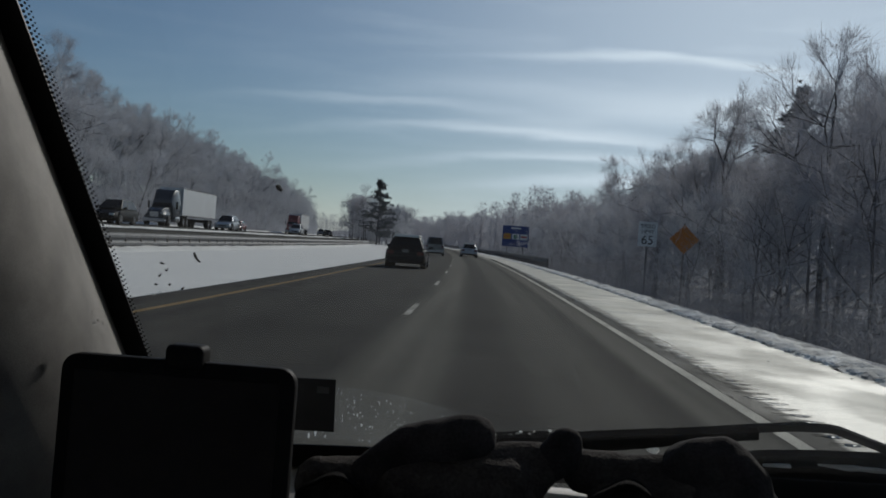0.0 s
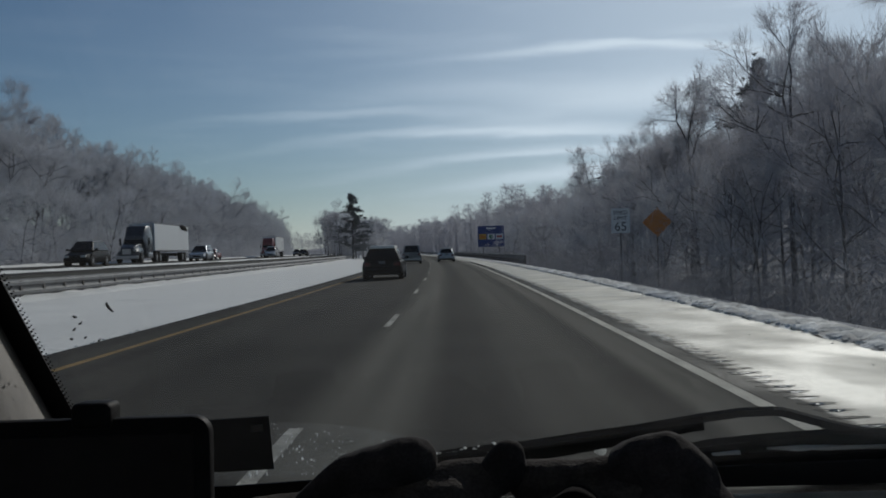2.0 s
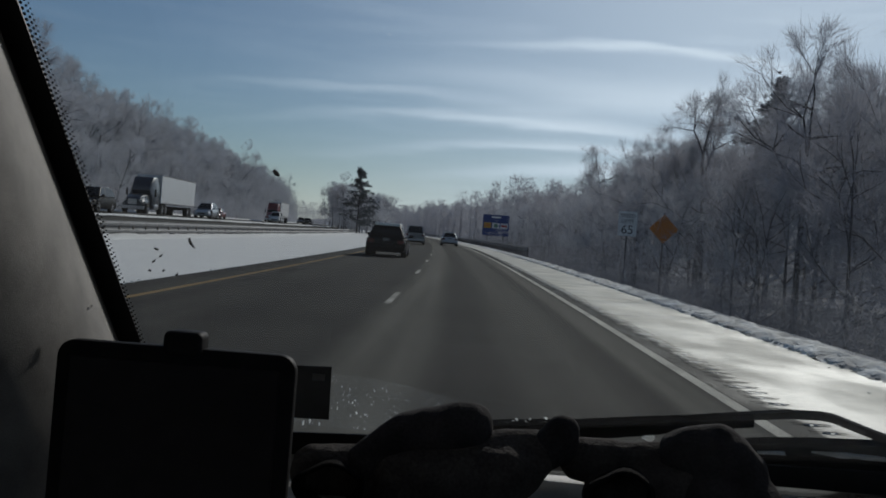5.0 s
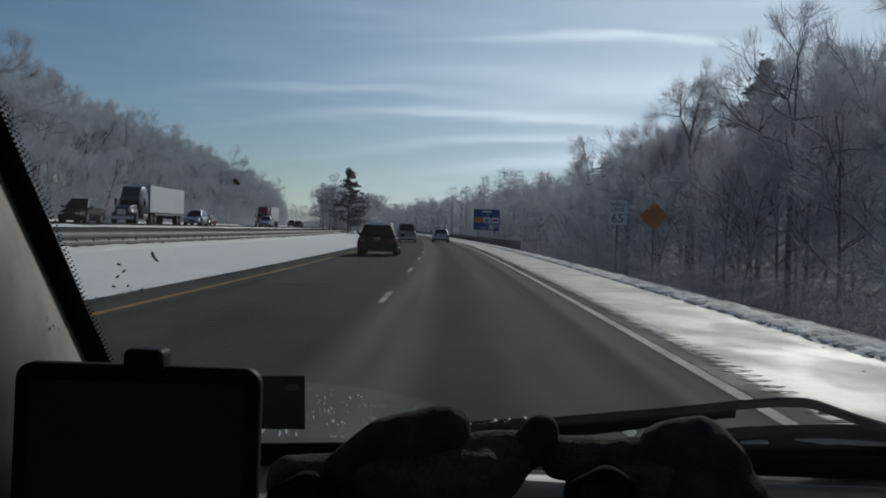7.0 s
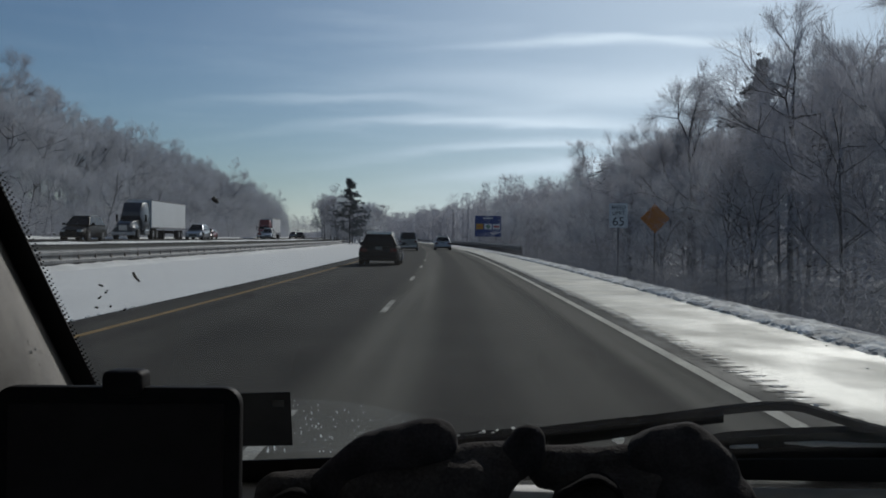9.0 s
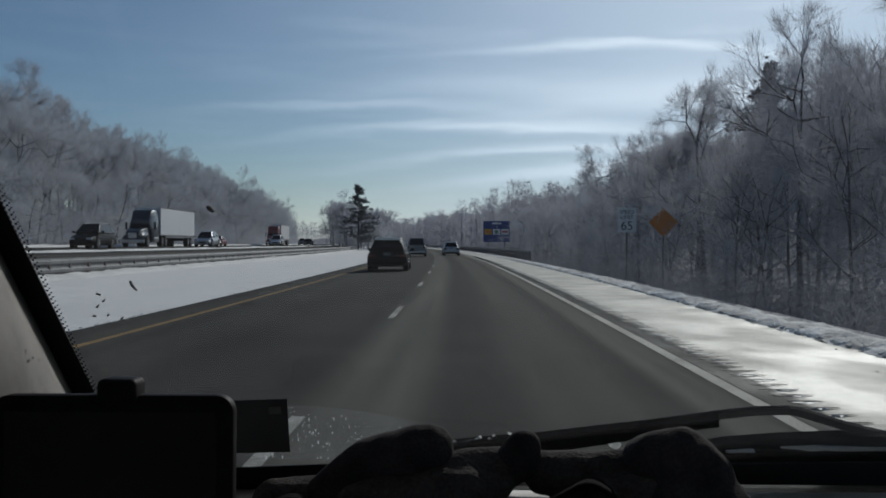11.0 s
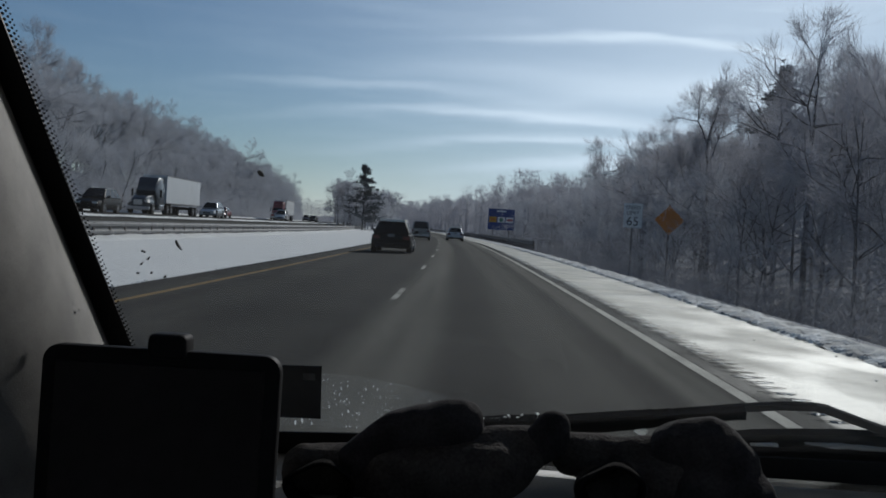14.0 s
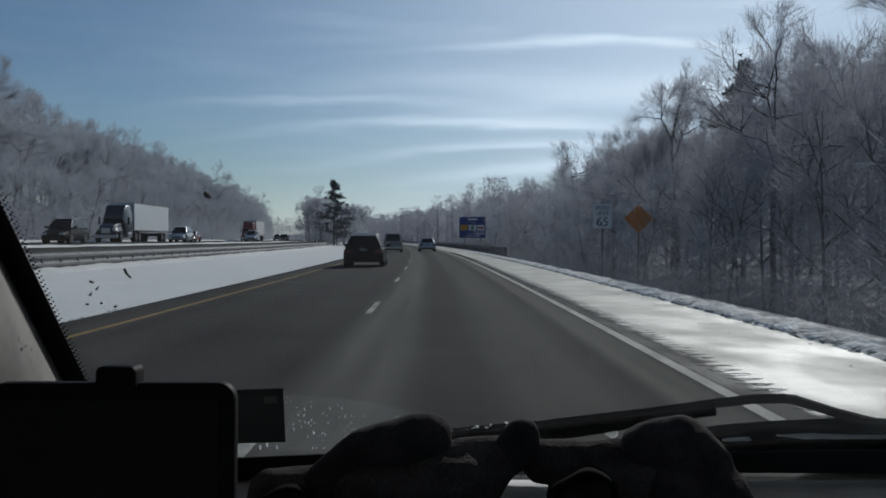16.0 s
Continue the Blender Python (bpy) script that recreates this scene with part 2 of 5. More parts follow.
M_WORN_PAINT = mat("worn_lane_paint", (0.36, 0.345, 0.30), rough=0.9, spec=0.08, vary=0.4, scale=2.5, fine=24, bump=0.3, bump_dist=0.004)
M_YELLOW_PAINT = mat("yellow_road_paint", (0.24, 0.155, 0.06), rough=0.85, spec=0.1, vary=0.25, scale=1.2, fine=30, bump=0.3, bump_dist=0.004)
M_STEEL = mat("galvanised_steel", (0.125, 0.128, 0.134), rough=0.7, metal=0.2, vary=0.25, scale=1.5, fine=30, bump=0.15)
M_POST = mat("weathered_post", (0.10, 0.09, 0.085), rough=0.85, vary=0.3, scale=5)
M_BARK = mat("grey_bark", (0.050, 0.049, 0.053), rough=0.9, vary=0.4, scale=2.0, fine=20, bump=0.8, bump_dist=0.02,
             second=(0.115, 0.113, 0.121), per_object=0.25)
M_BLACK_RUBBER = mat("black_rubber", (0.005, 0.005, 0.005), rough=0.85, spec=0.06, vary=0.2, scale=40, fine=300, bump=0.15, bump_dist=0.001)
M_BLACK_PLASTIC = mat("black_plastic", (0.013, 0.0127, 0.013), rough=0.6, spec=0.06, vary=0.2, scale=30, fine=400, bump=0.12, bump_dist=0.0006)
M_SCREEN = mat("dark_screen", (0.020, 0.0175, 0.018), spec=0.08, rough=0.4, vary=0.15, scale=8, bump=0.0)
M_FRIT = mat("black_ceramic_edge", (0.006, 0.006, 0.007), rough=0.5, vary=0.1, scale=40, bump=0.05, bump_dist=0.0005)
M_FLEECE = mat("dark_fleece", (0.032, 0.030, 0.031), rough=0.95, vary=0.35, scale=22, fine=260, bump=0.45, bump_dist=0.003, spec=0.12)
M_TRIM = mat("grey_grained_trim", (0.128, 0.124, 0.113), rough=0.72, vary=0.30, scale=17, fine=900, bump=0.38, bump_dist=0.0012)
M_DASH = mat("grey_dashboard_skin", (0.40, 0.395, 0.375), rough=0.6, vary=0.15, scale=12, fine=350, bump=0.5, bump_dist=0.0012)
M_LINER = mat("grey_headliner", (0.38, 0.375, 0.36), rough=0.9, vary=0.2, scale=12, fine=200, bump=0.3, bump_dist=0.002)
M_PAINT_VAN = mat("white_van_paint", (0.6, 0.6, 0.6), rough=0.35, vary=0.08, scale=2, bump=0.0, coat=0.4)
M_TYRE = mat("tyre_rubber", (0.02, 0.02, 0.021), rough=0.8, vary=0.3, scale=10)
M_RIM = mat("alloy_rim", (0.45, 0.45, 0.46), rough=0.3, metal=0.8, vary=0.2, scale=8, bump=0.0)
M_CAR_GLASS = mat("dark_car_glass", (0.010, 0.012, 0.015), rough=0.10, vary=0.1, scale=3, bump=0.0, spec=0.2)
M_SILVER = mat("salted_silver_paint", (0.40, 0.42, 0.44), rough=0.32, metal=0.35, vary=0.15, scale=1.5, bump=0.0, coat=0.5)
M_WHITE_CAR = mat("salted_white_paint", (0.62, 0.63, 0.63), rough=0.35, vary=0.12, scale=1.5, bump=0.0, coat=0.5)
M_DARK_CAR = mat("salted_dark_paint", (0.005, 0.005, 0.0065), rough=0.42, vary=0.3, scale=1.5, bump=0.0, coat=0.0, spec=0.09)
M_GREY_CAR = mat("salted_grey_paint", (0.20, 0.205, 0.21), rough=0.35, metal=0.2, vary=0.25, scale=1.5, bump=0.0, coat=0.4)
M_RED_CAR = mat("salted_red_paint", (0.22, 0.03, 0.025), rough=0.35, vary=0.2, scale=1.5, bump=0.0, coat=0.5)
M_BLUE_CAR = mat("dark_blue_paint", (0.022, 0.03, 0.042), rough=0.35, vary=0.25, scale=1.5, bump=0.0, coat=0.5)
M_TRAILER = mat("white_trailer_panel", (0.74, 0.75, 0.75), rough=0.5, vary=0.10, scale=0.8, bump=0.1)
M_TAIL = mat("red_lamp", (0.11, 0.008, 0.009), rough=0.25, vary=0.2, scale=12, bump=0.0)
M_HEAD = mat("clear_lamp", (0.6, 0.6, 0.58), rough=0.15, vary=0.2, scale=12, bump=0.0)
# plate colour greyed to carry the shade at the cars' rear
M_PLATE = mat("number_plate", (0.16, 0.16, 0.155), rough=0.5, vary=0.15, scale=20, bump=0.0)
M_SIGN_BLUE = mat("blue_sign_sheet", (0.012, 0.045, 0.21), rough=0.45, vary=0.12, scale=2.0, bump=0.0)
M_SIGN_WHITE = mat("white_sign_sheet", (0.80, 0.80, 0.78), rough=0.5, vary=0.1, scale=3.0, bump=0.0)
M_SIGN_ORANGE = mat("orange_sign_sheet", (0.60, 0.20, 0.02), rough=0.5, vary=0.12, scale=3.0, bump=0.0)
M_SIGN_GREEN = mat("green_print", (0.05, 0.2, 0.11), rough=0.5, vary=0.12, scale=3.0, bump=0.0)
M_SIGN_RED = mat("red_print", (0.45, 0.05, 0.05), rough=0.5, vary=0.12, scale=3.0, bump=0.0)
M_SIGN_YELLOW = mat("yellow_print", (0.62, 0.33, 0.03), rough=0.5, vary=0.12, scale=3.0, bump=0.0)
M_SIGN_BLACK = mat("black_print", (0.02, 0.02, 0.02), rough=0.5, vary=0.1, scale=3.0, bump=0.0)
M_WINDSCREEN = glass_mat("windscreen_glass", (0.93, 0.95, 0.95), film=0.0045)
M_FILM = glass_mat("icy_salt_film", (0.93, 0.95, 0.97), film=0.030)
def ice_mat(name, colour=(0.78, 0.78, 0.76), through_colour=(0.84, 0.84, 0.82), share=0.6, **look_of):
    """Milky ice or thin card that glows a little when lit from behind."""
    m = mat(name, colour, **({"rough": 0.3, "vary": 0.2, "scale": 30} | look_of), bump=0.0)
    n, l = m.node_tree.nodes, m.node_tree.links
    tr = n.new("ShaderNodeBsdfTranslucent")
    tr.inputs["Color"].default_value = (*through_colour, 1)
    mix = n.new("ShaderNodeMixShader")
    mix.inputs["Fac"].default_value = share
    l.new(n["Principled BSDF"].outputs["BSDF"], mix.inputs[1])
    l.new(tr.outputs["BSDF"], mix.inputs[2])
    l.new(mix.outputs["Shader"], n["Material Output"].inputs["Surface"])
    return m


M_ICE_BIT = ice_mat("ice_bit")
M_TWIG = ice_mat("frosted_twig", (0.268, 0.267, 0.292), (0.50, 0.50, 0.545), 0.45, rough=0.85, vary=0.35, scale=0.6, fine=5, per_object=0.3)
M_BRUSH = ice_mat("frosted_shrub", (0.175, 0.178, 0.196), (0.32, 0.325, 0.355), 0.45, rough=0.9, vary=0.45, scale=0.35, fine=3)
M_TWIG_WHITE = ice_mat("thickly_frosted_twig", (0.54, 0.545, 0.57), (0.56, 0.57, 0.60), 0.32, rough=0.85, vary=0.3, scale=0.6, fine=5, per_object=0.25)
M_NEEDLE = ice_mat("snowy_needles", (0.055, 0.068, 0.066), (0.10, 0.115, 0.12), 0.3, rough=0.8, vary=0.35, scale=0.8, fine=6, second=(0.26, 0.27, 0.28))
M_CARD = ice_mat("tinted_card", (0.05, 0.05, 0.05), (0.085, 0.088, 0.09), 0.6)
M_CARD_PRINT = ice_mat("card_print", (0.35, 0.35, 0.35), (0.5, 0.5, 0.5), 0.6)
M_CUFF = mat("grey_knit_cuff", (0.046, 0.042, 0.040), rough=0.95, vary=0.4, scale=25, fine=240, bump=0.6, bump_dist=0.004, spec=0.1)
# hem knit, coloured darker to take the sunlit rim off the glove ends
M_DIMMED_HEM = mat("dimmed_hem_knit", (0.011, 0.0105, 0.0105), rough=1.0, vary=0.35, scale=30, fine=380, bump=0.6, bump_dist=0.003, spec=0.03)
M_DEBRIS = mat("dark_leaf_scrap", (0.012, 0.011, 0.010), rough=0.8, vary=0.3, scale=60, bump=0.0)


# ---- building helpers ----
def part(name, bm, material, parent=None, label=""):
    me = bpy.data.meshes.new(name)
    bm.to_mesh(me)
    bm.free()
    me.materials.append(material)
    ob = new(name, me)
    if parent:
        ob.parent = parent
    if label:
        tagged(ob, label)
    return ob


def raw(name, verts, faces, material, parent=None, label="", smooth=False):
    me = bpy.data.meshes.new(name)
    me.from_pydata(verts, [], faces)
    me.materials.append(material)
    if smooth:
        me.shade_smooth()
    ob = new(name, me)
    if parent:
        ob.parent = parent
    if label:
        tagged(ob, label)
    return ob


def thing(name, label, category, group="", at=None):
    ob = new(name)
    ob.empty_display_size = 0.1
    if at is not None:
        ob.matrix_basis = at
    return tagged(ob, label, category, group)


def box(bm, x0, x1, y0, y1, z0, z1, bevel=0.0, seg=2):
    r = bmesh.ops.create_cube(bm, size=1.0, matrix=Matrix.Translation(((x0 + x1) / 2, (y0 + y1) / 2, (z0 + z1) / 2))
                              @ Matrix.Diagonal((x1 - x0, y1 - y0, z1 - z0, 1)))
    if bevel:
        edges = list({e for v in r["verts"] for e in v.link_edges})
        bmesh.ops.bevel(bm, geom=edges, offset=bevel, segments=seg, affect="EDGES", profile=0.6)
    return bm


def cyl(bm, p0, p1, r0, r1=None, seg=16):
    p0, p1 = Vector(p0), Vector(p1)
    d = p1 - p0
    m = Matrix.Translation((p0 + p1) / 2) @ d.to_track_quat("Z", "Y").to_matrix().to_4x4()
    bmesh.ops.create_cone(bm, cap_ends=True, segments=seg, radius1=r0, radius2=r0 if r1 is None else r1, depth=d.length, matrix=m)
    return bm


def boxed(name, dims, material, parent, bevel=0.0, label=""):
    return part(name, box(bmesh.new(), *dims, bevel=bevel), material, parent, label)


CURVE = 2.0e-4


def shift(y):
    """How far the road has bent to the left at a distance ahead."""
    if y <= 0:
        return 0.0
    return -CURVE * y * y if y < 600 else -CURVE * 600 * 600 - 2 * CURVE * 600 * (y - 600)


def on_road(lat, y, z=0.0):
    return (lat + shift(y), y, z)


def steps(y0, y1):
    """Distances along the road, finer near by."""
    ys, y = [], y0
    while y < y1:
        ys.append(y)
        y += 1.5 if y < 60 else 4.0 if y < 200 else 10.0 if y < 700 else 60.0
    return ys + [y1]


def ribbon(name, lats, heights, y0, y1, material, label, category, rough_z=0.0, parent=None, ys=None):
    """A sheet along the road through the given lateral places and heights."""
    ys = ys or steps(y0, y1)
    verts, uvs, faces = [], [], []
    n = len(lats)
    for y in ys:
        for lat, z in zip(lats, heights):
            dz = rough_z * (noise.noise(Vector((lat * 1.9, y * 1.3, 3.1))) + 0.9 * noise.noise(Vector((lat * 5, y * 4, 7.7))) + 0.5 * noise.noise(Vector((lat * 11, y * 10, 1.3)))) if rough_z else 0
            verts.append(on_road(lat, y, z + dz))
            uvs.append((lat, y))
    for a in range(len(ys) - 1):
        for b in range(n - 1):
            i = a * n + b
            faces.append((i, i + 1, i + n + 1, i + n))
    ob = raw(name, verts, faces, material, parent)
    layer = ob.data.uv_layers.new(name="UVMap")
    for loop in ob.data.loops:
        layer.data[loop.index].uv = uvs[loop.vertex_index]
    ob.data.shade_smooth()
    if label:
        tagged(ob, label, category, kind="structure")
    return ob


# ---- large structure: ground, roads ----
def ground_z(lat):
    prof = ((-400, 30), (-110, 12), (-70, 4.5), (-45, 1.6), (-36, 0.9), (-28, 0.82), (-22, 0.66), (-19, 0.36), (-17, 0.04), (-14, -0.06), (-10, -0.14),
            (-7, -0.06), (-6.0, -0.05), (4.6, -0.05), (5.4, 0.0), (6.4, -0.12), (8.0, -0.55), (12, -1.7), (16, -2.0), (26, -1.2), (45, 1.5), (80, 7), (200, 18), (400, 26))
    for (a, za), (b, zb) in zip(prof, prof[1:]):
        if a <= lat <= b:
            return za + (zb - za) * (lat - a) / (b - a)
    return prof[0][1] if lat < prof[0][0] else prof[-1][1]


lat_list = [-3500, -1500, -700, -400, -200, -110, -85, -70, -60, -52, -45, -40, -36, -28, -22, -19, -18.2, -17, -15.5, -14, -12, -10, -8.5, -7, -6.0,
            0, 4.6, 5.0, 5.4, 5.8, 6.4, 7.2, 8, 9, 10, 12, 14, 16, 20, 26, 34, 45, 60, 80, 120, 200, 400, 700, 1500, 3500]
ground = ribbon("ground", lat_list, [ground_z(v) for v in lat_list], -120, 3800, M_SNOW,
                "snow-covered ground of the median and roadsides", "ground")
ground.data.materials.append(M_SHADED_FLOOR)
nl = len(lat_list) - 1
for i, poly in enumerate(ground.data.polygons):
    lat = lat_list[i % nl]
    # outside both snow banks the woods' shade is in the ground colour
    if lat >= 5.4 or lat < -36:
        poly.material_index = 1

road = ribbon("road", [-6.0, -5.1, -3.3, -1.4, 0.4, 1.6, 2.62], [0.0, 0.006, 0.02, 0.03, 0.02, 0.01, 0.0], -120, 1200, M_ROAD,
              "worn grey asphalt carriageway with pale salt tracks", "road")
shoulder = ribbon("shoulder", [2.62, 3.05], [0.0, -0.005], -120, 1200, M_SHOULDER, "asphalt strip with rumble grooves beside the lane", "road shoulder")
opposite_road = ribbon("opposite_road", [-34.5, -28.0, -25.0, -22.0, -18.9, -17.2, -16.35], [0.93, 0.95, 0.92, 0.80, 0.48, 0.19, 0.12], -120, 1200, M_OPP_ROAD,
                       "opposite carriageway of dark salted asphalt", "road")
berm_ys = [v * 0.11 for v in range(-50, 455)] + [50.1 + v * 0.2 for v in range(205)] + steps(91.2, 900)
berm_lats = [4.60, 4.68, 4.74, 4.80, 4.86, 4.93, 5.0, 5.07, 5.14, 5.21, 5.28, 5.36, 5.46, 5.6, 5.8, 6.1]
snow_berm = ribbon("snow_berm", berm_lats,
                   [0.0, 0.025, 0.05, 0.065, 0.072, 0.076, 0.078, 0.078, 0.076, 0.072, 0.066, 0.056, 0.035, 0.0, -0.06, -0.25], -6, 900, M_DIRTY_SNOW,
                   "low lumpy bank of ploughed dirty snow along the shoulder", "snow bank", rough_z=0.035, ys=berm_ys)
for i, v in enumerate(snow_berm.data.vertices):
    k = i % len(berm_lats)
    if 0 < k < 13:
        lump = abs(noise.noise(Vector((berm_lats[k] * 2.2, v.co.y * 1.3, 2.0)))) + 0.6 * abs(noise.noise(Vector((berm_lats[k] * 6, v.co.y * 3.6, 7.0))))
        v.co.z += 0.10 * lump - 0.035
        v.co.x += 0.03 * noise.noise(Vector((1.0, v.co.y * 1.9, berm_lats[k] * 3)))
ribbon("snow_verge", [-22.6, -22.35, -22.1, -21.8], [0.82, 0.91, 0.90, 0.79], -40, 900, M_SNOW,
                  "thin windrow of snow beside the opposite carriageway", "snow bank", rough_z=0.05)
ribbon("snow_verge", [-34.4, -35.2, -36.4, -38.0][::-1], [0.92, 1.12, 1.08, 0.85][::-1], -40, 900, M_SNOW,
                   "bank of clean snow under the woods", "snow bank", rough_z=0.12)
icy_shoulder = ribbon("icy_shoulder", [2.335, 2.62, 3.0, 3.5, 4.1, 4.72], [0.005, 0.009, 0.012, 0.015, 0.015, 0.012], -120, 1200, M_ICE,
                      "shoulder glazed with wet pale ice and snow", "road shoulder", rough_z=0.005, ys=[-120.0] + berm_ys)
for i, v in enumerate(icy_shoulder.data.vertices):
    if i % 6 < 1:
        v.co.x += 0.012 * noise.noise(Vector((0.0, v.co.y * 0.9, 5.0))) + 0.01 * noise.noise(Vector((3.0, v.co.y * 3.1, 5.0)))
ribbon("snow_verge", [-15.9, -15.7, -15.5, -15.3, -15.1, -14.8, -14.4], [0.0, 0.06, 0.10, 0.11, 0.09, 0.03, -0.1], 2, 420, M_SNOW,
                   "ragged lumps of snow along the foot of the guard rail", "snow bank", rough_z=0.10, ys=[2 + 0.35 * v for v in range(240)] + steps(87, 420))

# ---- road markings ----
def stripe(name, lat, half, y0, y1, material, label, parent=None):
    ys = [y0, y0 + (y1 - y0) / 3, y0 + 2 * (y1 - y0) / 3, y1] if y1 - y0 < 20 else steps(y0, y1)
    z = 0.034 if abs(lat + 1.39) < 0.3 else 0.0075 if lat > 0 else 0.0105
    lo = ribbon(name, [lat - half, lat + half], [z, z], y0, y1, material, label, "road marking", parent=parent, ys=ys)
    return lo


stripe("edge_line", 2.25, 0.068, -60, 900, M_WHITE_PAINT, "worn white edge line along the lane")
stripe("edge_line", -5.04, 0.065, -60, 900, M_YELLOW_PAINT, "worn yellow edge line beside the median")
for k in range(-3, 50):
    far_end = 19.4 + 12.19 * k
    stripe("lane_dash", -1.39, 0.055, far_end - 3.05, far_end, M_WORN_PAINT, "", parent=road)

# rumble grooves: shallow dark lens shapes with ragged edges laid on for the hollows, and the slush heaped on their near
# side
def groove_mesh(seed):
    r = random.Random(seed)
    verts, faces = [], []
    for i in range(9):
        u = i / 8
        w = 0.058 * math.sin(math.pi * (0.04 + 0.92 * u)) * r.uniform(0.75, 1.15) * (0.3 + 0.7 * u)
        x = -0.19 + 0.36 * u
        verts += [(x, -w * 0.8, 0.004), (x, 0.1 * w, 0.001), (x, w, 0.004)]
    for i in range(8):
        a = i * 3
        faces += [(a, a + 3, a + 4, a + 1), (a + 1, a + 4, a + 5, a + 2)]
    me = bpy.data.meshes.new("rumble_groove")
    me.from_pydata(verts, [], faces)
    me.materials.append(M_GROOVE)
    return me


def lip_mesh(seed):
    r = random.Random(seed)
    verts, faces = [], []
    for i in range(11):
        u = i / 10
        w = 0.075 * math.sin(math.pi * (0.04 + 0.92 * u)) * r.uniform(0.45, 1.2)
        x = -0.14 + 0.26 * u
        h = 0.010 * math.sin(math.pi * (0.1 + 0.8 * u)) * r.uniform(0.3, 1.2)
        verts += [(x, -0.03 - w, 0.002), (x, -0.03 - 0.35 * w, 0.004 + h), (x, -0.03, 0.002)]
    for i in range(10):
        a = i * 3
        faces += [(a, a + 3, a + 4, a + 1), (a + 1, a + 4, a + 5, a + 2)]
    me = bpy.data.meshes.new("groove_snow")
    me.from_pydata(verts, [], faces)
    me.materials.append(M_SLUSH)
    return me


# ---- guard rails ----
RAIL_PROFILE = [(0.00, 0.0), (0.0, 0.03), (0.08, 0.07), (0.08, 0.12), (0.0, 0.16), (0.0, 0.21), (0.08, 0.25), (0.08, 0.30), (0.0, 0.34), (0.0, 0.37)]


def guard_rail(lat, y0, y1, z0, rail_z, facing, label, tall=1.0):
    """A corrugated rail on posts. facing: the side to which its ridges bulge, +1 or -1."""
    rail = thing("guard_rail", label, "guard rail", at=Matrix.Translation(on_road(lat, y0, 0)))
    origin = Vector(on_road(lat, y0, 0))
    y = y0
    while y < y1:
        verts, faces = [], []
        n = len(RAIL_PROFILE)
        for yy in (y, y + 3.81, y + 7.62):
            for d, h in RAIL_PROFILE:
                verts.append(Vector(on_road(lat + facing * d, yy + 0.02, rail_z + h * tall)) - origin)
        for s in range(2):
            for i in range(n - 1):
                a = s * n + i
                faces.append((a, a + 1, a + n + 1, a + n))
        sec = raw("rail_section", verts, faces, M_STEEL, rail)
        mod = sec.modifiers.new("thickness", "SOLIDIFY")
        mod.thickness = 0.006
        y += 7.62
    y = y0 + 0.5
    while y < min(y1, y0 + 150):
        p = Vector(on_road(lat - facing * 0.02, y, 0)) - origin
        boxed("post", (p.x - facing * 0.0 - 0.08, p.x + 0.08, p.y - 0.075, p.y + 0.075, z0 - 0.1, rail_z + 0.33 * tall), M_POST, rail, 0.012)
        y += 1.905
    return rail


guard_rail(-15.6, 10, 420, -0.05, 0.07, 1, "galvanised median guard rail on posts in snow", tall=1.8)
guard_rail(6.15, 75, 400, 0.1, 0.38, -1, "galvanised roadside guard rail beside a snow bank")


# ---- trees ----
def add_tube(V, F, p0, p1, r0, r1, n=4):
    d = (p1 - p0)
    if d.length < 1e-5:
        return
    q = d.to_track_quat("Z", "Y")
    i = len(V)
    for p, r in ((p0, r0), (p1, r1)):
        for k in range(n):
            a = 2 * math.pi * k / n
            V.append(tuple(p + q @ Vector((r * math.cos(a), r * math.sin(a), 0))))
    for k in range(n):
        F.append((i + k, i + (k + 1) % n, i + n + (k + 1) % n, i + n + k))


def add_blade(V, F, p, d, w, rnd):
    side = d.cross(Vector((rnd.uniform(-1, 1), rnd.uniform(-1, 1), rnd.uniform(-1, 1))))
    if side.length < 1e-4:
        return
    side = side.normalized() * w
    i = len(V)
    V.extend((tuple(p - side), tuple(p + side), tuple(p + d)))
    F.append((i, i + 1, i + 2))


def bent(d, amount, rnd, lift=0.0):
    v = d + Vector((rnd.gauss(0, amount), rnd.gauss(0, amount), rnd.gauss(0, amount) + lift))
    return v.normalized()


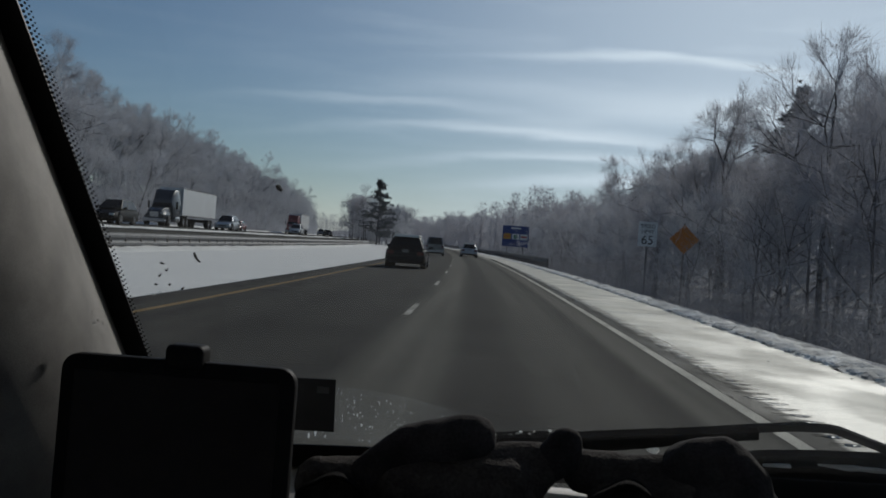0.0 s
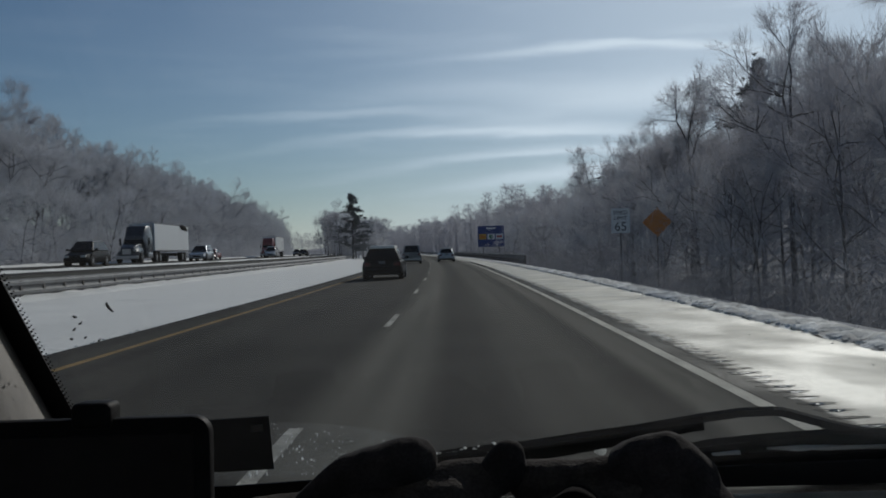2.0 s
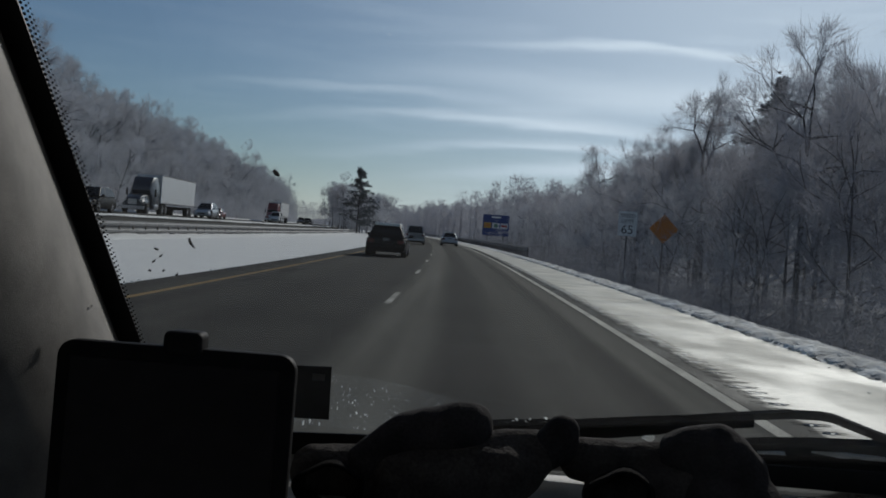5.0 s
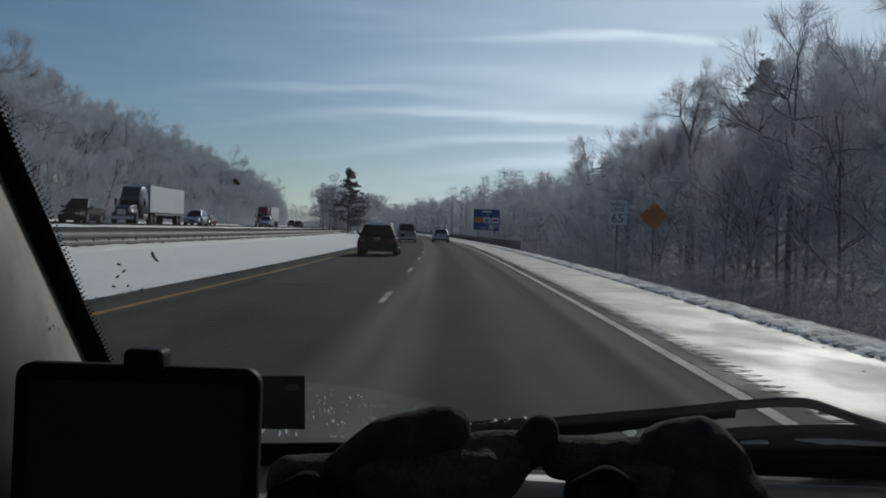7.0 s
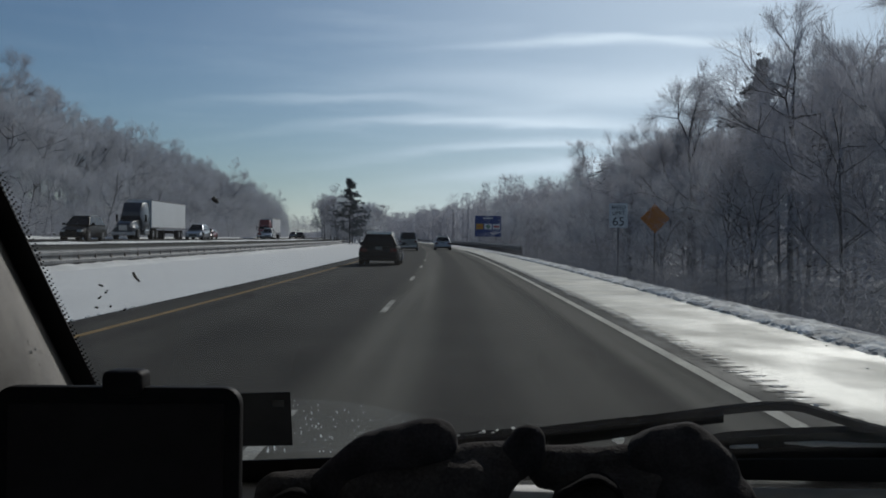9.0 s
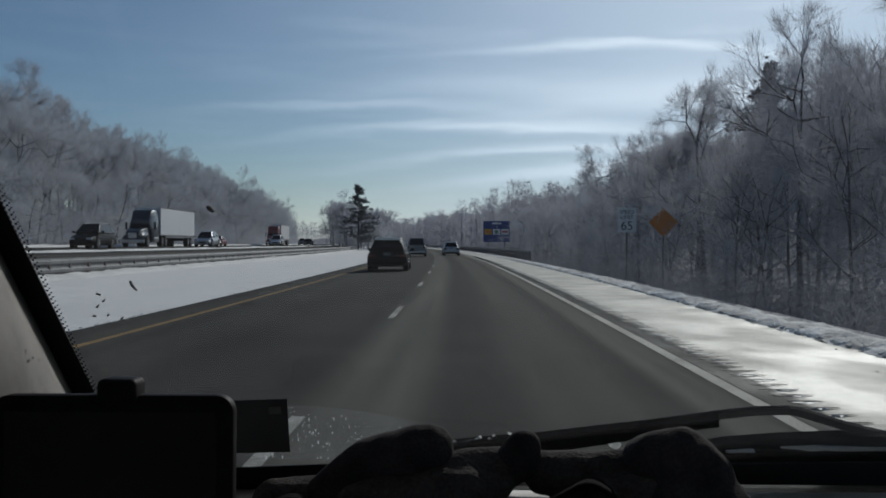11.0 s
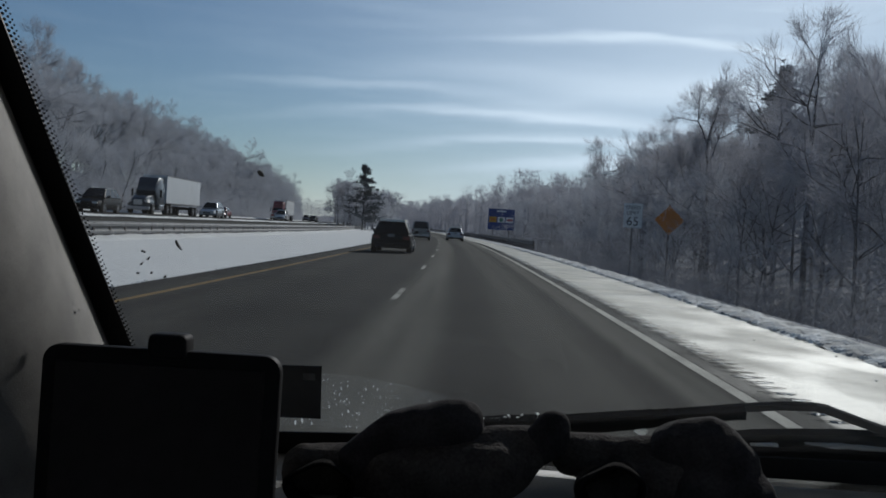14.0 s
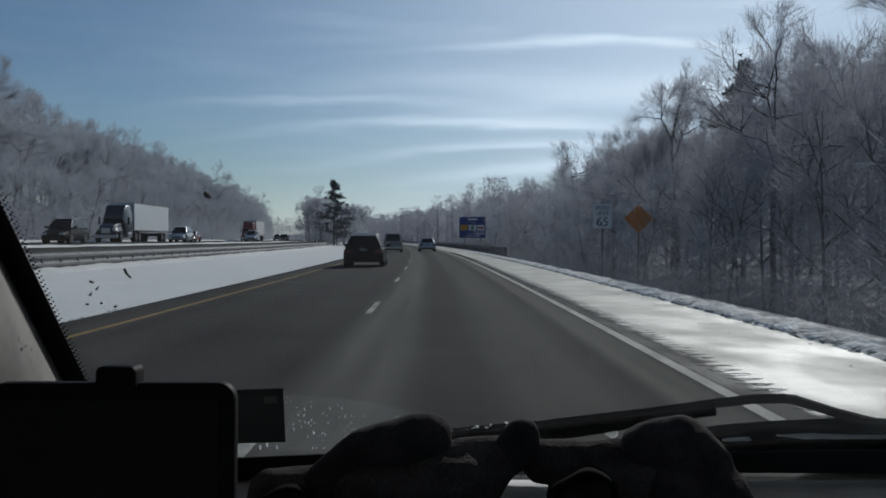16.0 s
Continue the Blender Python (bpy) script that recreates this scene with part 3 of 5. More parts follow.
def deciduous(seed, H, spread, low, twigs=21, fur=1.0, forks=(4, 3, 3)):
    """Trunk and limbs, and the fine crown of twigs, of one bare tree. low: where the crown begins, as a share of the height."""
    rnd = random.Random(seed)
    TV, TF, CV, CF = [], [], [], []

    def twig_clump(p, d, length, count):
        for _ in range(count):
            add_blade(CV, CF, p + Vector((rnd.gauss(0, .2), rnd.gauss(0, .2), rnd.gauss(0, .2))), bent(d, 0.46, rnd, 0.12) * length * rnd.uniform(0.5, 1.2), fur * rnd.uniform(0.005, 0.0115), rnd)

    def grow(p, d, length, r, depth):
        segs = 3 if depth < 2 else 2
        q = p
        for s in range(segs):
            d = bent(d, 0.12 + 0.05 * depth, rnd, 0.05)
            e = q + d * length / segs
            ra, rb = r * (1 - 0.45 * s / segs), r * (1 - 0.45 * (s + 1) / segs)
            if depth < 3:
                add_tube(TV, TF, q, e, ra, rb, 5 if depth < 2 else 3)
            else:
                add_tube(CV, CF, q, e, ra, rb, 3)
            if depth >= 2:
                twig_clump(e, d, 0.95, int(twigs * 0.62))
            elif depth == 1 and rnd.random() < 0.7:
                grow(e, bent(d, 0.75, rnd, 0.1), length * 0.5, rb * 0.6, 3)
            q = e
        if depth >= 3:
            twig_clump(q, d, 1.15, int(twigs * 0.72))
            return
        for _ in range(forks[depth - 1] if depth else forks[0]):
            k = bent(d, 0.5 if depth else 0.6, rnd, 0.12)
            grow(q, k, length * rnd.uniform(0.58, 0.85), r * 0.55, depth + 1)

    p, d, r = Vector((0, 0, -0.6)), Vector((0, 0, 1)), 0.0135 * H * rnd.uniform(0.7, 1.1)
    steps_n = 8
    trunk_len = H * 0.72
    for s in range(steps_n):
        d = bent(d, 0.05, rnd, 0.12)
        e = p + d * trunk_len / steps_n
        add_tube(TV, TF, p, e, r * (1 - 0.75 * s / steps_n), r * (1 - 0.75 * (s + 1) / steps_n), 7)
        u = (s + 1) / steps_n * 0.72
        if u > low:
            for _ in range(2):
                a = rnd.uniform(0, 2 * math.pi)
                side = Vector((math.cos(a), math.sin(a), rnd.uniform(0.3, 1.1))).normalized()
                grow(e, side, spread * rnd.uniform(0.30, 0.55) * (1.15 - 0.4 * u), r * 0.4, 1 if rnd.random() < 0.6 else 2)
        p = e
    grow(p, d, H * 0.12, r * 0.28, 1)
    return TV, TF, CV, CF


def tree_thing(name, data, label, category, crown_mat):
    TV, TF, CV, CF = data
    t = thing(name, label, category)
    raw("trunk", TV, TF, M_BARK, t, smooth=True)
    raw("crown", CV, CF, crown_mat, t, "fine bare twigs furred with frost")
    return t


def pine(seed, H, clear, spread, clumps=14, whorls=15):
    """A snow-laden pine: straight trunk, whorls of short limbs and clumps of needles."""
    rnd = random.Random(seed)
    TV, TF, CV, CF = [], [], [], []
    p = Vector((0, 0, -0.5))
    n = whorls
    for s in range(n):
        e = e0 = p + bent(Vector((0, 0, 1)), 0.02, rnd) * (H + 0.5) / n
        add_tube(TV, TF, p, e, 0.02 * H * (1 - 0.9 * s / n) * 0.7, 0.02 * H * (1 - 0.9 * (s + 1) / n) * 0.7, 7)
        u = (s + 1) / n
        if u > clear:
            v = (u - clear) / (1 - clear)
            for k in range(7):
                a = rnd.uniform(0, 2 * math.pi)
                reach = spread * max(0.10, (1 - v) ** 0.75 * min(1.0, 0.55 + 2.2 * v)) * rnd.uniform(0.45, 1.25)
                e = p.lerp(e0, rnd.uniform(-0.3, 1.3))
                dirn = Vector((math.cos(a), math.sin(a), rnd.uniform(-0.2, 0.35))).normalized()
                tip = e + dirn * reach
                add_tube(TV, TF, e, tip, 0.035, 0.012, 3)
                for c in range(clumps):
                    base = e + dirn * reach * rnd.uniform(0.3, 1.05) + Vector((rnd.gauss(0, .22), rnd.gauss(0, .22), rnd.gauss(0.06, .16)))
                    for _ in range(16):
                        nd = Vector((rnd.gauss(0, 1), rnd.gauss(0, 1), rnd.gauss(0.25, 0.7))).normalized() * rnd.uniform(0.16, 0.36)
                        add_blade(CV, CF, base, nd, rnd.uniform(0.03, 0.07), rnd)
        p = e0
    return TV, TF, CV, CF


kinds_dark = [tree_thing("bare_tree", deciduous(s, H, sp, low, twigs=23, fur=1.12, forks=(4, 4, 3)), "tall bare deciduous tree with frost-grey twigs", "tree", M_TWIG)
              for s, H, sp, low in ((11, 17.0, 7.0, 0.30), (12, 19.0, 6.5, 0.36), (13, 15.5, 7.5, 0.25), (14, 18.0, 6.0, 0.42))]
kinds_pale = [tree_thing("bare_tree", deciduous(s, H, sp, low, twigs=17, fur=2.15), "bare deciduous tree thickly whitened with frost", "tree", M_TWIG_WHITE)
              for s, H, sp, low in ((21, 15.5, 7.5, 0.18), (22, 17.0, 7.0, 0.22), (23, 14.5, 8.0, 0.15))]
young = [tree_thing("bare_sapling", deciduous(s, H, sp, low, twigs=12, forks=(3, 3, 2)), "slender young bare tree with frosted twigs", "tree", m)
         for s, H, sp, low, m in ((31, 9.0, 4.5, 0.12, M_TWIG), (32, 8.0, 5.0, 0.08, M_TWIG_WHITE))]

rt = random.Random(5)


def plant(protos, lat, y, scale, group):
    """A copy of one of the trees, turned at random, rooted in the ground."""
    proto = rt.choice(protos)
    x, yy, _ = on_road(lat, y)
    m = Matrix.LocRotScale((x, yy, ground_z(lat) + 0.05), Euler((rt.gauss(0, 0.03), rt.gauss(0, 0.03), rt.uniform(0, 6.28))), None)
    ob = copy_thing(proto, m)
    s = scale * rt.uniform(0.88, 1.12)
    ob.scale = (s, s, s)
    tagged(ob, group=group)
    return ob


# right-hand wood: an edge of saplings, then ever taller rows
rows_right = ((12.5, young, 0.85, 5.5), (15.5, young, 0.95, 4.6), (19.5, kinds_dark, 0.66, 5.0), (24.5, kinds_dark, 0.72, 5.4),
              (30.0, kinds_dark, 0.78, 6.3), (38.0, kinds_dark, 0.84, 8.0))
for lat0, protos, sc, gap in rows_right:
    y = lat0 * 1.1 - 6
    while y < 170 + lat0 * 1.5:
        if math.hypot(lat0 - 20.5, y - 62) > 4.5:
            tall = 0.96 + 0.16 * max(0.0, min(1.0, (135 - y) / 70)) if lat0 > 18 else 1.1
            plant(protos, lat0 + rt.gauss(0, 1.1), y + rt.uniform(-1.5, 1.5), sc * tall, "trees of the roadside wood")
        y += gap * (1 + y / 160)
for lat, y, sc in ((13.4, 28.0, 0.66), (14.2, 40.0, 0.72), (15.0, 57.0, 0.74), (13.6, 83.0, 0.66), (16.4, 34.0, 0.78), (17.6, 47.0, 0.86), (16.2, 70.0, 0.74)):
    plant(kinds_dark, lat, y, sc, "trees of the roadside wood")
# left-hand wood, across both carriageways
rows_left = ((-40.0, young[1:], 1.0, 4.5), (-43.0, kinds_pale[:1] + young[1:], 0.80, 5.0), (-47.5, kinds_pale, 0.9, 4.4), (-53.0, kinds_pale, 1.0, 5.0),
             (-60.0, kinds_dark[1:2] + kinds_pale, 1.05, 6.5))
for lat0, protos, sc, gap in rows_left:
    y = 62 + (-lat0 - 40) * 1.2
    while y < 330:
        plant(protos, lat0 + rt.gauss(0, 1.3), y + rt.uniform(-2, 2), sc, "trees of the wood across the road")
        y += gap * (1 + y / 250)
# a few taller crowns stand out above it
for lat, y, sc in ((-50.0, 104.0, 1.16), (-53.0, 116.0, 1.10), (-52.0, 150.0, 1.12), (-55.0, 196.0, 1.14)):
    plant(kinds_dark, lat, y, sc, "trees of the wood across the road")
# the models themselves stand in the right-hand wood
for i, proto in enumerate(kinds_dark + kinds_pale + young):
    lat, y = 44 + 3.0 * (i % 3), 60 + 11.0 * i
    proto.matrix_basis = Matrix.Translation(on_road(lat, y, ground_z(lat)))
# a cluster of trees and a lone conifer beside the bend
for k in range(20):
    plant(kinds_pale + kinds_dark[2:3], -8.5 - 14 * rt.random(), 198 + 3.6 * k, 0.60 + 0.012 * (k % 7), "trees in the median")
lone = tree_thing("conifer", pine(41, 13.0, 0.16, 5.6, 20, 15), "dark conifer dusted with snow", "tree", M_NEEDLE)
lone.matrix_basis = Matrix.Translation(on_road(-14.6, 190, -0.1))
tall_pine = tree_thing("pine_tree", pine(42, 14.2, 0.52, 3.9, 18), "tall pine with snowy clumps on a bare trunk", "tree", M_NEEDLE)
tall_pine.matrix_basis = Matrix.Translation(on_road(20.5, 62, ground_z(20.5)))


# undergrowth and far woods: nobody could count these
def brush(name, seed, count, place, height, width, material, label, category, stems=34, reach=1.0):
    rnd = random.Random(seed)
    V, F = [], []
    for _ in range(count):
        lat, y = place(rnd)
        base = Vector(on_road(lat, y, ground_z(lat)))
        h = height * rnd.uniform(0.4, 1.25)
        for _ in range(stems):
            d = Vector((rnd.gauss(0, 0.6), rnd.gauss(0, 0.6), rnd.uniform(0.2, 1.0))).normalized()
            q = base + Vector((rnd.gauss(0, .3) * h, rnd.gauss(0, .3) * h, h * rnd.random() ** 1.2))
            add_blade(V, F, q, d * h * reach * rnd.uniform(0.15, 0.38), width * rnd.uniform(0.6, 1.4), rnd)
    return tagged(raw(name, V, F, material), label, category, kind="stuff")


brush("undergrowth", 51, 4200, lambda r: (6.0 + abs(r.gauss(0, 7.0)), 6 + 200 * r.random() ** 1.4), 1.35, 0.0048, M_BRUSH,
      "tangle of frosted shrubs at the wood's edge", "undergrowth", stems=54, reach=0.62)
brush("undergrowth", 52, 3600, lambda r: (-38.0 - abs(r.gauss(0, 8.0)), 55 + 290 * r.random()), 3.6, 0.02, M_TWIG_WHITE,
      "white-frosted shrubs along the far verge", "undergrowth")



def clods(name, seed, count, place, size, material, label, category):
    """Loose broken lumps of snow lying on the shoulder."""
    rnd = random.Random(seed)
    V, F = [], []
    ring = [(math.cos(a * 1.2566), math.sin(a * 1.2566)) for a in range(5)]
    for _ in range(count):
        lat, y, z = place(rnd)
        s = size * rnd.uniform(0.35, 1.3)
        c = Vector(on_road(lat, y, z))
        i = len(V)
        for r, h in ((1.0, -0.1), (0.85, 0.45)):
            for x, w in ring:
                V.append(c + Vector((x * s * r * rnd.uniform(0.6, 1.25), w * s * r * rnd.uniform(0.6, 1.25), h * s * rnd.uniform(0.7, 1.2))))
        V.append(c + Vector((0, 0, s * rnd.uniform(0.5, 0.85))))
        for k in range(5):
            n = (k + 1) % 5
            F.append((i + k, i + n, i + 5 + n, i + 5 + k))
            F.append((i + 5 + k, i + 5 + n, i + 10))
    return tagged(raw(name, V, F, material), label, category, kind="stuff")


clods("snow_clods", 71, 2600, lambda r: (4.66 + abs(r.gauss(0, 0.22)), 5 + 110 * r.random() ** 1.3, 0.03), 0.05, M_DIRTY_SNOW,
      "broken clods of ploughed snow along the shoulder's edge", "snow clods")
clods("snow_clods", 73, 700, lambda r: (-6.03 + r.gauss(0, 0.06), 7 + 110 * r.random() ** 1.2, -0.016), 0.028, M_SNOW,
      "ragged crumbs of snow along the median's edge", "snow clods")
clods("slush_bits", 72, 50, lambda r: (r.uniform(2.9, 4.7), 6 + 60 * r.random() ** 1.2, 0.012), 0.016, M_SLUSH,
      "small bits of slush scattered on the icy shoulder", "slush")


def far_wood(name, seed, count, place, H, material, label):
    rnd = random.Random(seed)
    V, F = [], []
    for _ in range(count):
        lat, y = place(rnd)
        x, yy, _ = on_road(lat, y)
        g = ground_z(max(-400, min(400, lat)))
        h = H * rnd.uniform(0.75, 1.2)
        base = Vector((x, yy, g - 0.5))
        add_tube(V, F, base, base + Vector((rnd.gauss(0, .4), rnd.gauss(0, .4), h * 0.75)), 0.22, 0.08, 4)
        for _ in range(350):
            u = rnd.random() ** 0.8
            rad = (0.24 * h) * math.sqrt(max(0.05, 1 - abs(u - 0.45) * 1.7))
            c = base + Vector((rnd.gauss(0, 0.5) * rad, rnd.gauss(0, 0.5) * rad, h * (0.12 + 0.85 * u)))
            d = Vector((rnd.gauss(0, 0.6), rnd.gauss(0, 0.6), rnd.uniform(0.1, 1.0))).normalized() * rnd.uniform(0.8, 1.9)
            add_blade(V, F, c, d, rnd.uniform(0.035, 0.095), rnd)
    return tagged(raw(name, V, F, material), label, "trees", kind="stuff")


far_wood("far_woods", 61, 300, lambda r: (14 + 46 * r.random() ** 0.8, 175 + 520 * r.random()), 15.5, M_TWIG, "distant frosted woods beside the road")
far_wood("far_woods", 62, 260, lambda r: (-40 - 50 * r.random() ** 0.8, 310 + 420 * r.random()), 15.5, M_TWIG_WHITE, "distant white-frosted woods across the road")
far_wood("far_woods", 63, 260, lambda r: (-160 + 330 * r.random(), 700 + 140 * r.random()), 16.0, M_TWIG, "distant woods closing the end of the road")
far_wood("median_grove", 65, 34, lambda r: (-8.0 - 15 * r.random(), 200 + 70 * r.random()), 8.5, M_TWIG_WHITE, "small grove of frosted trees in the median")
far_wood("far_woods", 64, 150, lambda r: (34 + 40 * r.random(), 62 + 150 * r.random()), 17.0, M_TWIG, "deep wood behind the roadside trees")


# ---- signs ----
def text_mesh(parent, name, text, size, at, material, rot=(radians(90), 0, 0)):
    cu = bpy.data.curves.new(name, "FONT")
    cu.body, cu.size, cu.align_x, cu.align_y, cu.extrude = text, size, "CENTER", "CENTER", 0.003
    tmp = bpy.data.objects.new(name, cu)
    scene.collection.objects.link(tmp)
    me = bpy.data.meshes.new_from_object(tmp.evaluated_get(bpy.context.evaluated_depsgraph_get()))
    bpy.data.objects.remove(tmp)
    me.materials.clear()
    me.materials.append(material)
    ob = new(name, me)
    ob.parent = parent
    ob.matrix_basis = Matrix.LocRotScale(at, Euler(rot), None)
    return ob


def service_sign(lat, y):
    s = thing("service_sign", "large blue roadside services sign with three panels", "road sign", at=Matrix.Translation(on_road(lat, y, ground_z(lat))))
    g = ground_z(lat)
    for x in (-1.25, 1.25):
        boxed("post", (x - 0.09, x + 0.09, 0.02, 0.20, -0.3, 4.5 - g), M_STEEL, s, 0.01)
    panel = boxed("panel", (-2.05, 2.05, -0.04, 0.015, 1.6 - g, 4.85 - g), M_SIGN_BLUE, s, 0.012)
    z = 1.6 - g
    boxed("heading_bar", (-0.75, 0.75, -0.05, -0.044, z + 2.78, z + 2.98), M_SIGN_WHITE, panel)
    for x, m, m2 in ((-1.3, M_SIGN_YELLOW, M_SIGN_ORANGE), (0.0, M_SIGN_WHITE, M_SIGN_GREEN), (1.3, M_SIGN_WHITE, M_SIGN_RED)):
        plate = boxed("logo_panel", (x - 0.56, x + 0.56, -0.06, -0.044, z + 1.15, z + 2.0), m, panel)
        if m2 is M_SIGN_GREEN:
            bm = cyl(bmesh.new(), (x, -0.075, z + 1.57), (x, -0.062, z + 1.57), 0.33, seg=28)
            part("roundel", bm, m2, plate)
        else:
            boxed("print_bar", (x - 0.44, x + 0.44, -0.07, -0.062, z + 1.42, z + 1.74), m2, plate)
    return s


def speed_sign(lat, y):
    g = ground_z(lat)
    s = thing("speed_limit_sign", "white speed limit sign reading 65 on a post", "road sign", at=Matrix.Translation(on_road(lat, y, g)))
    boxed("post", (-0.04, 0.04, 0.02, 0.10, -0.3, 3.2 - g), M_STEEL, s, 0.006)
    panel = boxed("panel", (-0.46, 0.46, -0.012, 0.01, 1.9 - g, 3.12 - g), M_SIGN_WHITE, s, 0.004)
    text_mesh(panel, "word", "SPEED", 0.27, (0, -0.018, 2.90 - g), M_SIGN_BLACK)
    text_mesh(panel, "word", "LIMIT", 0.27, (0, -0.018, 2.63 - g), M_SIGN_BLACK)
    text_mesh(panel, "number", "65", 0.62, (0, -0.018, 2.2 - g), M_SIGN_BLACK)
    return s


def warning_sign(lat, y):
    g = ground_z(lat)
    s = thing("warning_sign", "orange diamond warning sign on a post", "road sign", at=Matrix.Translation(on_road(lat, y, g)))
    boxed("post", (-0.04, 0.04, 0.02, 0.10, -0.3, 3.3 - g), M_POST, s, 0.006)
    bm = box(bmesh.new(), -0.55, 0.55, -0.012, 0.01, -0.55, 0.55, bevel=0.004)
    bmesh.ops.rotate(bm, verts=bm.verts, matrix=Matrix.Rotation(radians(45), 3, "Y"))
    bmesh.ops.translate(bm, verts=bm.verts, vec=(0, 0, 2.45 - g))
    panel = part("panel", bm, M_SIGN_ORANGE, s)
    return s


service_sign(9.0, 146)
speed_sign(8.3, 47)
warning_sign(10.8, 50)


# ---- vehicles ----
def loft_half(stations, lip=0.05):
    """A closed shell through cross-sections (y, half width low, half width high, z low, z high), rounded at the edges."""
    bm = bmesh.new()
    rings = []
    for y, wl_, wh, zl, zh in stations:
        h = zh - zl
        half = [(wl_ * 0.80, zl), (wl_ * 0.96, zl + 0.07 * h), (wl_, zl + 0.22 * h), (wl_ * 1.01, zl + 0.5 * h), (wh * 1.0, zl + 0.8 * h),
                (wh * 0.965, zl + 0.93 * h), (wh * 0.86, zh)]
        pts = [(x, y, z) for x, z in half] + [(-x, y, z) for x, z in reversed(half)]
        rings.append([bm.verts.new(p) for p in pts])
    n = len(rings[0])
    for a, b in zip(rings, rings[1:]):
        for i in range(n):
            bm.faces.new((a[i], a[(i + 1) % n], b[(i + 1) % n], b[i]))
    bm.faces.new(rings[0])
    bm.faces.new(list(reversed(rings[-1])))
    bmesh.ops.recalc_face_normals(bm, faces=bm.faces)
    return bm


def pane(corners, inset, thick=0.012, lift=0.006):
    """A thin pane lying on the quad of four corners, drawn in from its edges by the share inset."""
    c = [Vector(p) for p in corners]
    mid = sum(c, Vector()) / 4
    nrm = (c[1] - c[0]).cross(c[3] - c[0]).normalized()
    bm = bmesh.new()
    q = [mid + (p - mid) * (1 - inset) for p in c]
    lo = [bm.verts.new(p + nrm * (lift - thick)) for p in q]
    hi = [bm.verts.new(p + nrm * lift) for p in q]
    bm.faces.new(hi)
    bm.faces.new(list(reversed(lo)))
    for i in range(4):
        bm.faces.new((lo[i], lo[(i + 1) % 4], hi[(i + 1) % 4], hi[i]))
    bmesh.ops.recalc_face_normals(bm, faces=bm.faces)
    return bm


def wheel(parent, x, y, r, w):
    bm = bmesh.new()
    cyl(bm, (x - w / 2, y, r), (x + w / 2, y, r), r, seg=28)
    edges = [e for e in bm.edges if len(e.link_faces) == 2 and any(len(f.verts) > 8 for f in e.link_faces)]
    bmesh.ops.bevel(bm, geom=edges, offset=0.035, segments=2, affect="EDGES", profile=0.5)
    tyre = part("wheel", bm, M_TYRE, parent)
    side = 1 if x > 0 else -1
    bm = bmesh.new()
    face = x + side * (w / 2 + 0.004)
    cyl(bm, (face - side * 0.03, y, r), (face, y, r), r * 0.22, seg=16)
    for k in range(5):
        a = 2 * math.pi * k / 5 + 0.3
        t = Vector((0, math.cos(a), math.sin(a)))
        cyl(bm, Vector((face - side * 0.012, y, r)) + t * r * 0.15, Vector((face - side * 0.012, y, r)) + t * r * 0.64, r * 0.09, r * 0.07, seg=6)
    bmesh.ops.create_cone(bm, cap_ends=False, segments=28, radius1=r * 0.66, radius2=r * 0.62, depth=0.03,
                          matrix=Matrix.Translation((face - side * 0.012, y, r)) @ Matrix.Rotation(radians(90), 4, "Y"))
    part("rim", bm, M_RIM, tyre)


def smooth(ob, angle=35):
    ob.data.shade_smooth()
    ob.data.set_sharp_from_angle(angle=radians(angle))
    return ob


